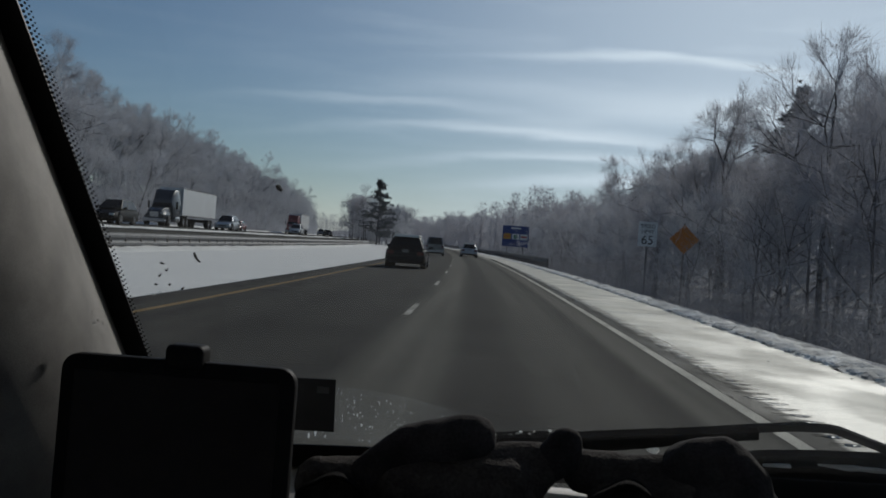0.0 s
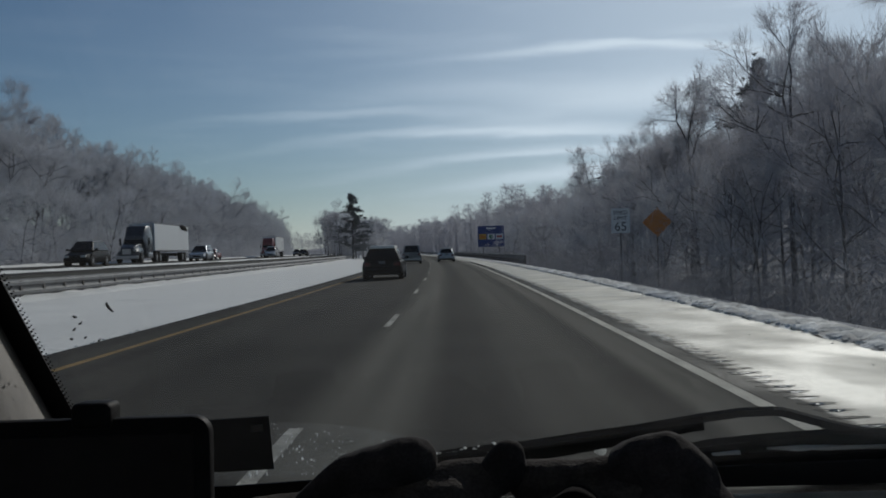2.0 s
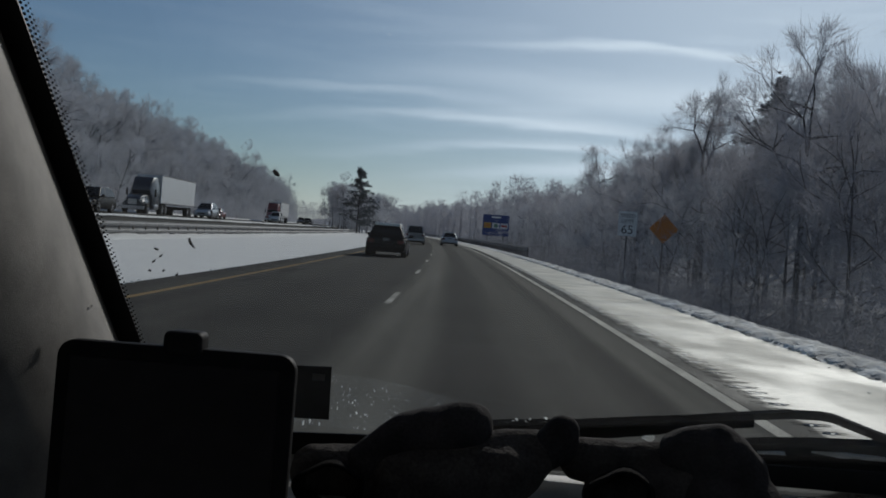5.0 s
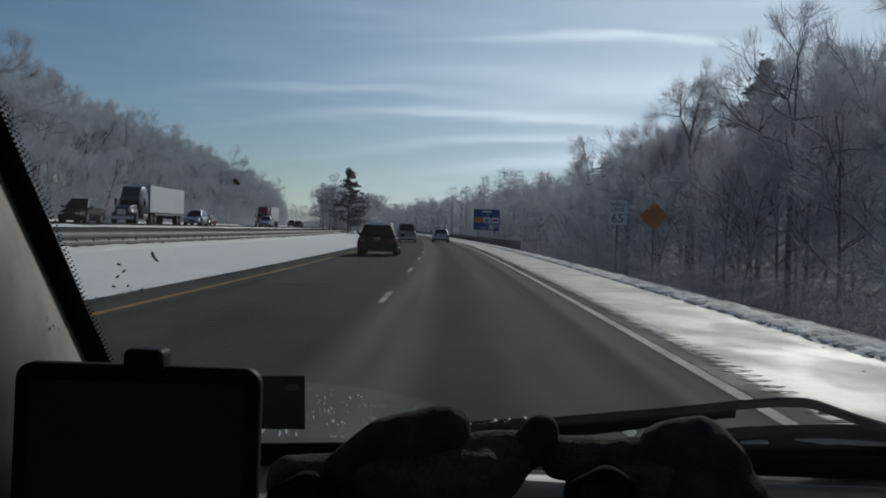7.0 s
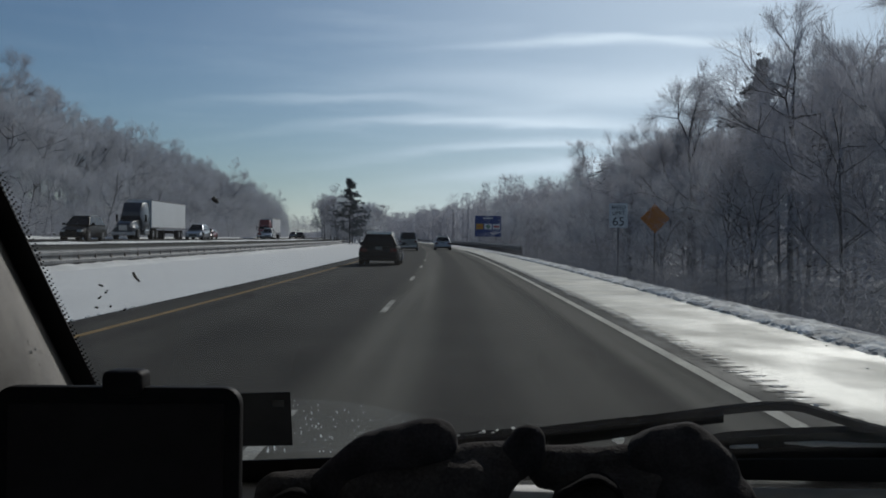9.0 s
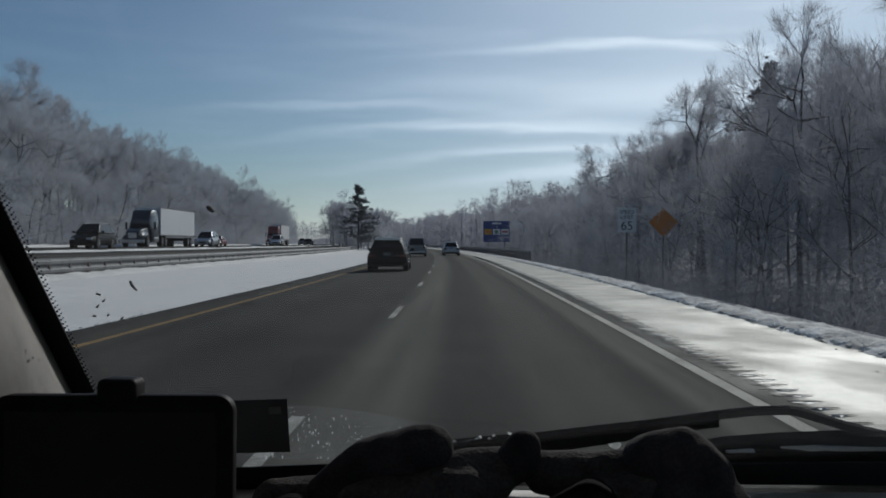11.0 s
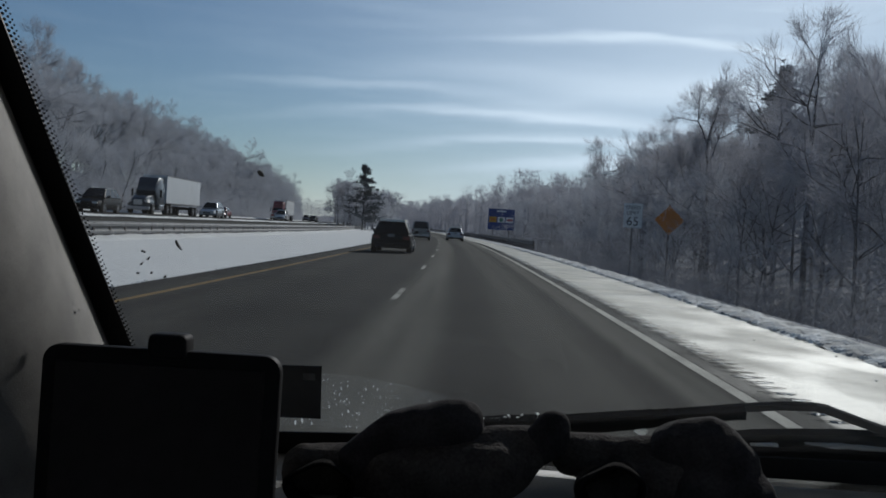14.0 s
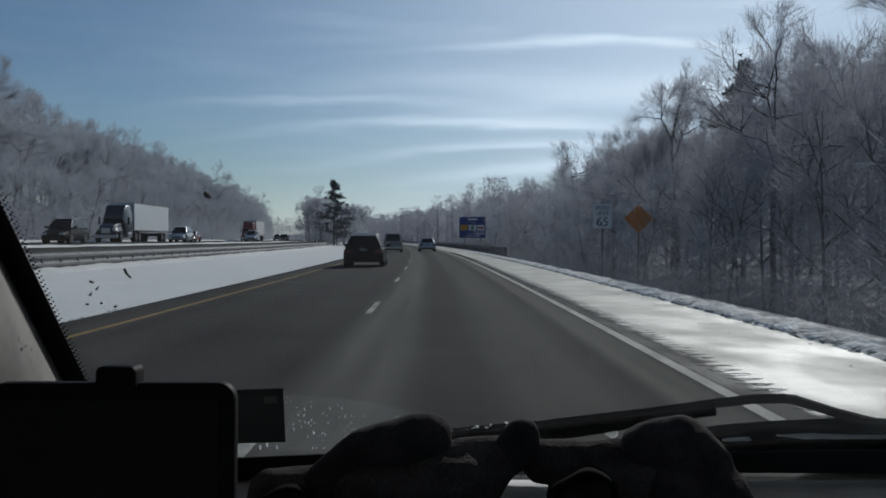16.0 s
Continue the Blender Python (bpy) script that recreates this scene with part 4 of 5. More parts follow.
def car(name, label, paint, L, W, H, kind, at, snow=False, group="cars on the road"):
    """A car that faces +y. kind: hatch (wagon or SUV), sedan, pickup."""
    c = thing(name, label, "car" if kind != "pickup" else "pickup truck", group, at)
    w, r = W / 2, 0.33 if kind == "sedan" else 0.37
    rear, front = -L / 2, L / 2
    belt = H * 0.60 if kind != "pickup" else H * 0.56
    deck = {"hatch": belt, "sedan": belt + 0.03, "pickup": belt + 0.06}[kind]
    st = [(rear, w * 0.86, w * 0.80, 0.36, deck - 0.10), (rear + 0.05, w * 0.95, w * 0.90, 0.27, deck - 0.02), (rear + 0.35, w * 0.99, w * 0.96, 0.22, deck),
          (rear + 1.2, w, w * 0.97, 0.20, belt), (0.2, w, w * 0.97, 0.20, belt), (L * 0.22, w, w * 0.95, 0.20, belt - 0.02),
          (front - 0.9, w * 0.99, w * 0.90, 0.21, belt - 0.12), (front - 0.25, w * 0.93, w * 0.82, 0.24, belt - 0.22), (front, w * 0.80, w * 0.72, 0.33, belt - 0.36)]
    body = smooth(part("body", loft_half(st), paint, c))
    # greenhouse
    if kind == "hatch":
        yr0, yr1, yf1, yf0 = rear + 0.08, rear + 0.62, L * 0.08, L * 0.27
    elif kind == "sedan":
        yr0, yr1, yf1, yf0 = rear + 0.75, rear + 1.45, L * 0.08, L * 0.26
    else:
        yr0, yr1, yf1, yf0 = -0.35, -0.15, L * 0.13, L * 0.25
    zb, zt, wb, wt = belt - 0.02, H - 0.03, w * 0.92, w * (0.74 if kind == "pickup" else 0.64)
    bm = bmesh.new()
    P = {}
    for key, x, y, z in (("rb", wb, yr0, zb), ("rt", wt, yr1, zt), ("ft", wt, yf1, zt), ("fb", wb, yf0, zb)):
        P[key + "R"], P[key + "L"] = (x, y, z), (-x, y, z)
    vs = {k: bm.verts.new(v) for k, v in P.items()}
    for f in (("rbL", "rbR", "rtR", "rtL"), ("rtL", "rtR", "ftR", "ftL"), ("ftL", "ftR", "fbR", "fbL"), ("rbR", "fbR", "ftR", "rtR"), ("fbL", "rbL", "rtL", "ftL"),
              ("rbL", "fbL", "fbR", "rbR")):
        bm.faces.new([vs[k] for k in f])
    bmesh.ops.bevel(bm, geom=[e for e in bm.edges], offset=0.085, segments=3, affect="EDGES", profile=0.6)
    cabin = smooth(part("cabin_frame", bm, paint, c))
    up = 0.30 if kind == "hatch" else 0.06
    low_l, low_r = Vector(P["rbL"]).lerp(Vector(P["rtL"]), up), Vector(P["rbR"]).lerp(Vector(P["rtR"]), up)
    part("rear_window", pane([low_l, low_r, P["rtR"], P["rtL"]], 0.17), M_CAR_GLASS, c)
    part("windscreen", pane([P["fbR"], P["fbL"], P["ftL"], P["ftR"]], 0.12), M_CAR_GLASS, c)
    for sgn, s in ((1, "R"), (-1, "L")):
        rb, rt_, ft, fb = (Vector(P[k + s]) for k in ("rb", "rt", "ft", "fb"))
        cuts = (0.03, 0.30, 0.62, 0.97) if kind != "pickup" else (0.04, 0.45, 0.96)
        for a, b in zip(cuts, cuts[1:]):
            q = [rb.lerp(fb, a), rb.lerp(fb, b), rt_.lerp(ft, b), rt_.lerp(ft, a)]
            if sgn < 0:
                q = [q[1], q[0], q[3], q[2]]
            part("side_window", pane(q, 0.13), M_CAR_GLASS, c)
        # mirror, lamps, handles
        bm = bmesh.new()
        box(bm, sgn * (wb + 0.17) - 0.10, sgn * (wb + 0.17) + 0.10, yf0 - 0.42, yf0 - 0.28, belt + 0.02, belt + 0.17, bevel=0.04)
        box(bm, sgn * (wb + 0.05) - 0.06, sgn * (wb + 0.05) + 0.06, yf0 - 0.39, yf0 - 0.32, belt + 0.0, belt + 0.06, bevel=0.01)
        part("mirror", bm, paint, c)
        boxed("tail_lamp", (sgn * w * 0.73 - 0.15, sgn * w * 0.73 + 0.15, rear - 0.012, rear + 0.16, deck - 0.27, deck - 0.10), M_TAIL, c, 0.02)
        boxed("head_lamp", (sgn * w * 0.62 - 0.17, sgn * w * 0.62 + 0.17, front - 0.22, front + 0.012, belt - 0.46, belt - 0.32), M_HEAD, c, 0.02)
        for yh in (-0.45, 0.55):
            boxed("door_handle", (sgn * w * 0.985 - 0.025, sgn * w * 0.985 + 0.025, yh - 0.09, yh + 0.09, belt - 0.15, belt - 0.11), M_RIM if kind == "sedan" else paint, c, 0.008)
        for yw in (rear + 0.98, front - 0.92):
            wheel(c, sgn * (w - 0.10), yw, r, 0.22)
            # dark wheel arch
            bm = bmesh.new()
            cyl(bm, (sgn * (w - 0.24), yw, r + 0.02), (sgn * (w + 0.008), yw, r + 0.02), r + 0.055, seg=28)
            part("wheel_arch", bm, M_BLACK_PLASTIC, c)
    # rear end
    bm = bmesh.new()
    box(bm, -w * 0.90, w * 0.90, rear - 0.07, rear + 0.14, 0.36, 0.58, bevel=0.05)
    part("rear_bumper", bm, paint if kind != "pickup" else M_RIM, c)
    boxed("lower_trim", (-w * 0.78, w * 0.78, rear - 0.03, rear + 0.2, 0.22, 0.38), M_BLACK_PLASTIC, c, 0.03)
    plate_z = 0.74 if kind != "pickup" else 0.52
    plate = boxed("number_plate", (-0.16, 0.16, rear - 0.085 if kind == "pickup" else rear - 0.02, rear + 0.01, plate_z, plate_z + 0.13), M_PLATE, c, 0.006)
    boxed("grille", (-w * 0.45, w * 0.45, front - 0.12, front + 0.02, 0.42, belt - 0.46), M_BLACK_PLASTIC, c, 0.02)
    if kind == "hatch":
        boxed("spoiler", (-wt * 0.92, wt * 0.92, yr1 - 0.20, yr1 + 0.05, zt - 0.05, zt + 0.012), paint, c, 0.02)
        for sgn in (1, -1):
            boxed("roof_rail", (sgn * wt * 0.86 - 0.02, sgn * wt * 0.86 + 0.02, yr1 + 0.15, yf1 - 0.1, zt - 0.01, zt + 0.05), M_RIM, c, 0.01)
    if kind == "pickup":
        # open load bed: dark floor set into the rear body, and a tailgate
        boxed("load_bed", (-w * 0.80, w * 0.80, rear + 0.12, -0.42, belt + 0.0, belt + 0.075), M_BLACK_PLASTIC, c, 0.01)
        boxed("tailgate", (-w * 0.70, w * 0.70, rear - 0.02, rear + 0.05, 0.62, belt + 0.05), paint, c, 0.015)
    if snow:
        boxed("roof_snow", (-wt * 0.97, wt * 0.97, yr1 - (0.21 if kind == "hatch" else 0.08), yf1 - 0.05, zt - 0.03, zt + 0.105), M_SNOW, c, 0.04, "crust of snow over the roof edge")
    return c


def at_road(lat, y, z=0.0, back=False):
    """A pose on the road along its bend; back: facing the camera."""
    yaw = math.degrees(math.atan(2 * CURVE * max(0, min(y, 600))))
    return pose(*on_road(lat, y, z), 0, 0, yaw + (180 if back else 0))


car("sport_utility_car", "dark wagon with snow on its roof driving ahead on the road", M_DARK_CAR, 4.75, 1.90, 1.50, "hatch", at_road(-3.4, 46.0, 0.022), snow=True)
car("pickup_truck", "grey pickup truck driving ahead", M_GREY_CAR, 5.7, 1.98, 1.90, "pickup", at_road(-3.25, 96.0, 0.022))
car("sedan", "silver sedan with snow on its roof driving ahead", M_SILVER, 4.8, 1.84, 1.47, "sedan", at_road(0.45, 104.0, 0.018), snow=True)
car("minivan", "dark car driving far ahead", M_GREY_CAR, 4.9, 1.95, 1.75, "hatch", at_road(-3.3, 140.0, 0.022))

OPP = "cars on the opposite carriageway"
car("sport_utility_car", "dark off-road car on the opposite carriageway", M_DARK_CAR, 4.6, 1.85, 1.78, "hatch", at_road(-25.6, 66, 0.93, True), group=OPP)
car("sedan", "dark red sedan on the opposite carriageway", M_RED_CAR, 4.7, 1.82, 1.46, "sedan", at_road(-30.8, 128, 0.945, True), group=OPP)
car("sport_utility_car", "white car with snow on its roof on the opposite carriageway", M_WHITE_CAR, 4.6, 1.86, 1.70, "hatch", at_road(-25.8, 150, 0.93, True), snow=True, group=OPP)
car("sport_utility_car", "silver car on the opposite carriageway", M_SILVER, 4.6, 1.84, 1.68, "hatch", at_road(-26.0, 101, 0.93, True), group=OPP)
car("sedan", "dark sedan far off on the opposite carriageway", M_DARK_CAR, 4.7, 1.82, 1.46, "sedan", at_road(-26.0, 205, 0.93, True), group=OPP)
car("sport_utility_car", "dark car far off on the opposite carriageway", M_BLUE_CAR, 4.7, 1.86, 1.72, "hatch", at_road(-30.8, 245, 0.945, True), group=OPP)


def semi(label, paint, at):
    """An articulated lorry that faces +y: bonneted tractor with sleeper, and a box trailer."""
    s = thing("semi_truck", label, "truck", "trucks on the opposite carriageway", at)
    hood = [(5.2, 0.95, 0.80, 0.75, 1.75), (5.6, 1.0, 0.9, 0.70, 1.95), (7.2, 1.0, 0.85, 0.62, 1.80), (8.0, 0.95, 0.70, 0.60, 1.60), (8.25, 0.85, 0.55, 0.70, 1.40)]
    smooth(part("hood", loft_half(hood), paint, s))
    cab = [(3.3, 1.2, 1.12, 0.80, 3.55), (3.6, 1.24, 1.15, 0.75, 3.78), (4.8, 1.24, 1.10, 0.70, 3.70), (5.5, 1.20, 0.98, 0.70, 3.05), (5.75, 1.14, 0.94, 0.75, 2.65)]
    smooth(part("cab", loft_half(cab), paint, s))
    part("windscreen", pane([(0.98, 5.86, 1.85), (-0.98, 5.86, 1.85), (-0.90, 5.62, 2.68), (0.90, 5.62, 2.68)], 0.04, lift=0.03), M_CAR_GLASS, s)
    boxed("grille", (-0.42, 0.42, 8.18, 8.30, 0.85, 1.38), M_RIM, s, 0.03)
    boxed("bumper", (-1.15, 1.15, 8.0, 8.36, 0.38, 0.72), M_RIM, s, 0.06)
    boxed("chassis", (-0.45, 0.45, -10.2, 7.9, 0.62, 0.95), M_BLACK_PLASTIC, s, 0.02)
    for sgn in (1, -1):
        q = [(sgn * 1.252, 4.35, 1.75), (sgn * 1.235, 5.35, 1.75), (sgn * 1.12, 5.2, 2.55), (sgn * 1.16, 4.35, 2.6)]
        part("side_window", pane(q if sgn > 0 else [q[1], q[0], q[3], q[2]], 0.05, lift=0.03), M_CAR_GLASS, s)
        boxed("head_lamp", (sgn * 0.72 - 0.16, sgn * 0.72 + 0.16, 7.95, 8.22, 1.0, 1.3), M_HEAD, s, 0.03)
        boxed("mirror", (sgn * 1.45 - 0.09, sgn * 1.45 + 0.09, 5.5, 5.62, 1.75, 2.5), M_BLACK_PLASTIC, s, 0.03)
        boxed("fuel_tank", (sgn * 0.95 - 0.28, sgn * 0.95 + 0.28, 3.4, 5.0, 0.45, 1.0), M_RIM, s, 0.12)
        part("exhaust_stack", cyl(bmesh.new(), (sgn * 1.1, 3.22, 1.0), (sgn * 1.1, 3.22, 3.95), 0.075), M_RIM, s)
        for yw in (7.1, 2.3, 1.0, -8.2, -9.5):
            wheel(s, sgn * 1.05, yw, 0.5, 0.34 if yw > 7 else 0.5)
    tr = boxed("trailer", (-1.3, 1.3, -11.0, 3.0, 1.15, 4.08), M_TRAILER, s, 0.04)
    for z in (1.15, 4.0):
        for sgn in (1, -1):
            boxed("trailer_rail", (sgn * 1.3 - 0.02, sgn * 1.3 + 0.02, -11.0, 3.0, z, z + 0.1), M_STEEL, tr, 0.008)
    for k in range(11):
        for sgn in (1, -1):
            boxed("panel_rib", (sgn * 1.300 - 0.005, sgn * 1.300 + 0.005, -10.0 + 1.2 * k, -9.95 + 1.2 * k, 1.27, 3.98), M_TRAILER, tr)
    boxed("landing_gear", (-0.9, 0.9, -0.3, -0.1, 0.5, 1.15), M_BLACK_PLASTIC, s, 0.02)
    return s


semi("dark tractor truck hauling a white box trailer", M_BLUE_CAR, at_road(-31.2, 100, 0.945, True))
semi("red tractor truck hauling a white box trailer", M_RED_CAR, at_road(-31.2, 190, 0.945, True))


# ---- the van from which the road is seen ----
def ws(x, z, out=0.0):
    """A point of the sloping windscreen; out: metres in front of it."""
    y = 1.47 - (z - 1.09) * 0.577
    n = Vector((0, 1, 0.577)).normalized()
    return Vector((x, y, z)) + n * out


van = thing("van", "van cab with grey trim and sloping windscreen on the road", "van")


def sheet(name, pts, thick, material, parent, label=""):
    """A flat panel through the given outline, thickened."""
    bm = bmesh.new()
    f = bm.faces.new([bm.verts.new(p) for p in pts])
    ob = part(name, bm, material, parent, label)
    mod = ob.modifiers.new("thickness", "SOLIDIFY")
    mod.thickness = thick
    mod.offset = 0
    return ob


def edge_x(z):
    """Left edge of the clear glass at a height."""
    return -0.627 - (z - 1.110) * 0.203


screen = sheet("windscreen", [ws(-0.70, 0.962), ws(1.02, 0.962), ws(0.94, 1.66), ws(-0.78, 1.66)], 0.005, M_WINDSCREEN, van, "clear laminated windscreen with road film")
screen.visible_shadow = False
# black ceramic border: foot and left side, inside the glass
sheet("border_band", [ws(-0.72, 0.982, -0.008), ws(-0.3, 0.986, -0.008), ws(-0.1, 1.006, -0.008), ws(0.19, 1.0105, -0.008), ws(1.03, 1.0105, -0.008), ws(1.03, 1.050, -0.008), ws(0.33, 1.0443, -0.008), ws(0.15, 1.040, -0.008), ws(-0.35, 1.0351, -0.008), ws(-0.45, 1.0298, -0.008), ws(-0.72, 1.028, -0.008)], 0.002, M_FRIT, screen, "black ceramic border of the glass")
sheet("border_band", [ws(edge_x(1.0) - 0.036, 1.029, -0.008), ws(edge_x(1.0) + 0.002, 1.029, -0.008), ws(edge_x(1.72), 1.70, -0.008), ws(edge_x(1.72) - 0.060, 1.70, -0.008)], 0.002, M_FRIT, screen)
dv, df = [], []
for row in range(3):
    z = 1.03
    while z < 1.62:
        z += 0.0050
        c = ws(edge_x(z) + 0.002 + row * 0.0040, z + (0.0025 if row % 2 else 0), -0.008)
        rad = 0.0019 - 0.0004 * row
        i = len(dv)
        for k in range(8):
            a = math.pi * k / 4
            dv.append(c + Vector((math.cos(a) * rad, -0.5 * math.sin(a) * rad, 0.866 * math.sin(a) * rad)))
        df.append(tuple(range(i, i + 8)))
raw("border_dots", dv, df, M_FRIT, screen, "rows of fading black ceramic dots")

# A-pillar trim, left: rounded cover along the glass edge
bm = bmesh.new()
prof = [(-0.034, 0.002), (-0.025, -0.03), (-0.012, -0.07), (-0.002, -0.12), (0.0, -0.18), (-0.014, -0.25), (-0.050, -0.33), (-0.11, -0.42), (-0.17, -0.52), (-0.22, -0.75)]
rings = []
for k in range(13):
    z = 0.93 + k * 0.06
    b = ws(edge_x(z), z, -0.010)
    rings.append([bm.verts.new((b.x + px - 0.022 * max(0.0, z - 1.10), b.y + py, z)) for px, py in prof])
for a, b in zip(rings, rings[1:]):
    for i in range(len(prof) - 1):
        bm.faces.new((a[i], a[i + 1], b[i + 1], b[i]))
bmesh.ops.recalc_face_normals(bm, faces=bm.faces)
trim = part("pillar_trim", bm, M_TRIM, van, "grey grained cover of the windscreen pillar")
trim.data.shade_smooth()
tm = trim.modifiers.new("thickness", "SOLIDIFY")
tm.thickness, tm.offset = 0.02, 0
# dashboard
bm = bmesh.new()
prof = [(1.519, 0.9935), (1.49, 0.9915), (1.38, 0.980), (1.22, 0.955), (1.05, 0.90), (0.98, 0.82), (0.97, 0.60)]
ra = [bm.verts.new((-0.86, y, z)) for y, z in prof]
rb_ = [bm.verts.new((1.10, y, z)) for y, z in prof]
for i in range(len(prof) - 1):
    bm.faces.new((ra[i], ra[i + 1], rb_[i + 1], rb_[i]))
bmesh.ops.recalc_face_normals(bm, faces=bm.faces)
dash = part("dashboard", bm, M_DASH, van, "grey grained dashboard top")
dash.data.shade_smooth()
dm = dash.modifiers.new("thickness", "SOLIDIFY")
dm.thickness, dm.offset = 0.02, -1
# shell that closes the cab
boxed("roof", (-0.95, 1.20, -1.35, 1.14, 1.67, 1.73), M_PAINT_VAN, van, 0.02)
boxed("headliner", (-0.92, 1.17, -1.30, 1.12, 1.640, 1.664), M_LINER, van, 0.01)
boxed("rear_wall", (-0.95, 1.20, -1.38, -1.31, 0.30, 1.70), M_LINER, van, 0.01)
boxed("cab_floor", (-0.95, 1.20, -1.34, 1.55, 0.34, 0.42), M_LINER, van, 0.01)
boxed("bulkhead", (-0.92, 1.16, 1.56, 1.62, 0.30, 0.935), M_PAINT_VAN, van, 0.01)
for name, x0, x1 in (("left_side", -0.97, -0.92), ("right_side", 1.17, 1.22)):
    boxed("side_panel", (x0, x1, -1.36, 1.58, 0.28, 0.98), M_PAINT_VAN, van, 0.015)
    boxed("side_panel", (x0, x1, -1.36, -0.45, 0.985, 1.70), M_PAINT_VAN, van, 0.015)
    boxed("door_pillar", (x0, x1, 0.98, 1.10, 0.985, 1.69), M_PAINT_VAN, van, 0.015)
boxed("hood", (-0.90, 1.15, 1.63, 2.35, 0.45, 0.76), M_PAINT_VAN, van, 0.12)
for x in (-0.78, 1.03):
    for y in (-0.85, 1.75):
        wheel(van, x, y, 0.33, 0.22)

# wiper, outside the glass
def bar(bm, p, q, w, h):
    """A flat bar from p to q, w wide along the glass and h thick."""
    p, q = Vector(p), Vector(q)
    d = (q - p).normalized()
    n = Vector((0, 1, 0.577)).normalized()
    s = d.cross(n).normalized() * w / 2
    n = n * h / 2
    vs = [bm.verts.new(c + a * s + b * n) for c in (p, q) for a, b in ((-1, -1), (1, -1), (1, 1), (-1, 1))]
    for f in ((0, 1, 2, 3), (7, 6, 5, 4), (0, 4, 5, 1), (1, 5, 6, 2), (2, 6, 7, 3), (3, 7, 4, 0)):
        bm.faces.new([vs[i] for i in f])
    bmesh.ops.recalc_face_normals(bm, faces=bm.faces)


wiper = thing("windscreen_wiper", "black wiper lying along the foot of the windscreen", "wiper")
bm = bmesh.new()
pts = [(-0.23, 1.040, 0.014), (-0.165, 1.048, 0.018), (-0.074, 1.0535, 0.026), (0.007, 1.0665, 0.023), (0.073, 1.0775, 0.016), (0.142, 1.0870, 0.0125)]
for (x, z, w), (x2, z2, w2) in zip(pts, pts[1:]):
    for k in range(3):
        u, v = k / 3, (k + 1) / 3
        bar(bm, ws(x + (x2 - x) * u, z + (z2 - z) * u, 0.012), ws(x + (x2 - x) * v, z + (z2 - z) * v, 0.012), w + (w2 - w) * (u + v) / 2, 0.012)
part("blade", bm, M_BLACK_RUBBER, wiper)
bm = bmesh.new()
pts = [(0.03, 1.0715), (0.144, 1.0900), (0.19, 1.0960), (0.228, 1.0969), (0.2423, 1.0949), (0.3008, 1.0764), (0.3312, 1.0682), (0.45, 1.040)]
for (x, z), (x2, z2) in zip(pts, pts[1:]):
    bar(bm, ws(x, z, 0.018), ws(x2, z2, 0.018), 0.0105, 0.006)
part("arm", bm, M_BLACK_PLASTIC, wiper)
wiper_two = thing("windscreen_wiper", "black wiper arm resting low on the windscreen", "wiper")
bm = bmesh.new()
pts = [(0.09, 1.040), (0.159, 1.0530), (0.219, 1.0585), (0.307, 1.0630), (0.42, 1.062), (0.60, 1.052)]
for (x, z), (x2, z2) in zip(pts, pts[1:]):
    bar(bm, ws(x, z, 0.014), ws(x2, z2, 0.014), 0.0125, 0.012)
part("blade", bm, M_BLACK_RUBBER, wiper_two)
# dark cowl below the wipers
sheet("cowl", [ws(0.05, 0.99, 0.034), ws(0.98, 0.99, 0.034), ws(0.98, 1.058, 0.034), ws(0.33, 1.053, 0.034), ws(0.20, 1.045, 0.034), ws(0.09, 1.030, 0.034)], 0.006, M_BLACK_PLASTIC, van, "black plastic cowl below the wipers")

# unwiped corner of the glass: salt film and ice bits
rnd = random.Random(77)
bm = bmesh.new()
f = bm.faces.new([bm.verts.new(ws(x, z, 0.007)) for x, z in ((-0.60, 1.029), (-0.19, 1.029), (-0.19, 1.062), (-0.235, 1.085), (-0.29, 1.098), (-0.345, 1.106), (-0.41, 1.108), (-0.60, 1.100))])
film = part("salt_film", bm, M_FILM, None)
tagged(film, "greyish film of salt and ice left beside the wiped glass", "frost", kind="stuff")
film.visible_shadow = False
V, F = [], []
for _ in range(250):
    x, z = rnd.uniform(-0.46, -0.20), rnd.uniform(1.03, 1.106)
    if noise.noise(Vector((x * 55, z * 55, 4.0))) < -0.12:
        continue
    if z > 1.108 - max(0, x + 0.36) ** 1.3 * 0.42 - 0.002:
        continue
    c = ws(x, z, 0.009)
    s = rnd.choice((0.0005, 0.0006, 0.0008, 0.0010, 0.0019)) * rnd.uniform(0.6, 1.2)
    tall_bit = rnd.choice((1.1, 1.5, 2.6, 3.8))
    i = len(V)
    for k in range(6):
        a = math.pi * k / 3 + rnd.uniform(-.3, .3)
        q = s * rnd.uniform(0.5, 1.2)
        V.append(c + Vector((math.cos(a) * q * 0.7, -0.5 * math.sin(a) * q * tall_bit, 0.866 * math.sin(a) * q * tall_bit)))
    V.append(c + Vector((0, 0.003, 0.001)))
    for k in range(6):
        F.append((i + k, i + (k + 1) % 6, i + 6))
for _ in range(40):
    x = rnd.uniform(-0.21, -0.10)
    c = ws(x, 1.047 + (x + 0.21) * 0.16 + rnd.gauss(0, 0.003), 0.012)
    i = len(V)
    for k in range(5):
        a = 2 * math.pi * k / 5
        q = rnd.uniform(0.0012, 0.0035)
        V.append(c + Vector((math.cos(a) * q, -0.5 * math.sin(a) * q, 0.866 * math.sin(a) * q)))
    V.append(c + Vector((0, 0.004, 0)))
    for k in range(5):
        F.append((i + k, i + (k + 1) % 5, i + 5))
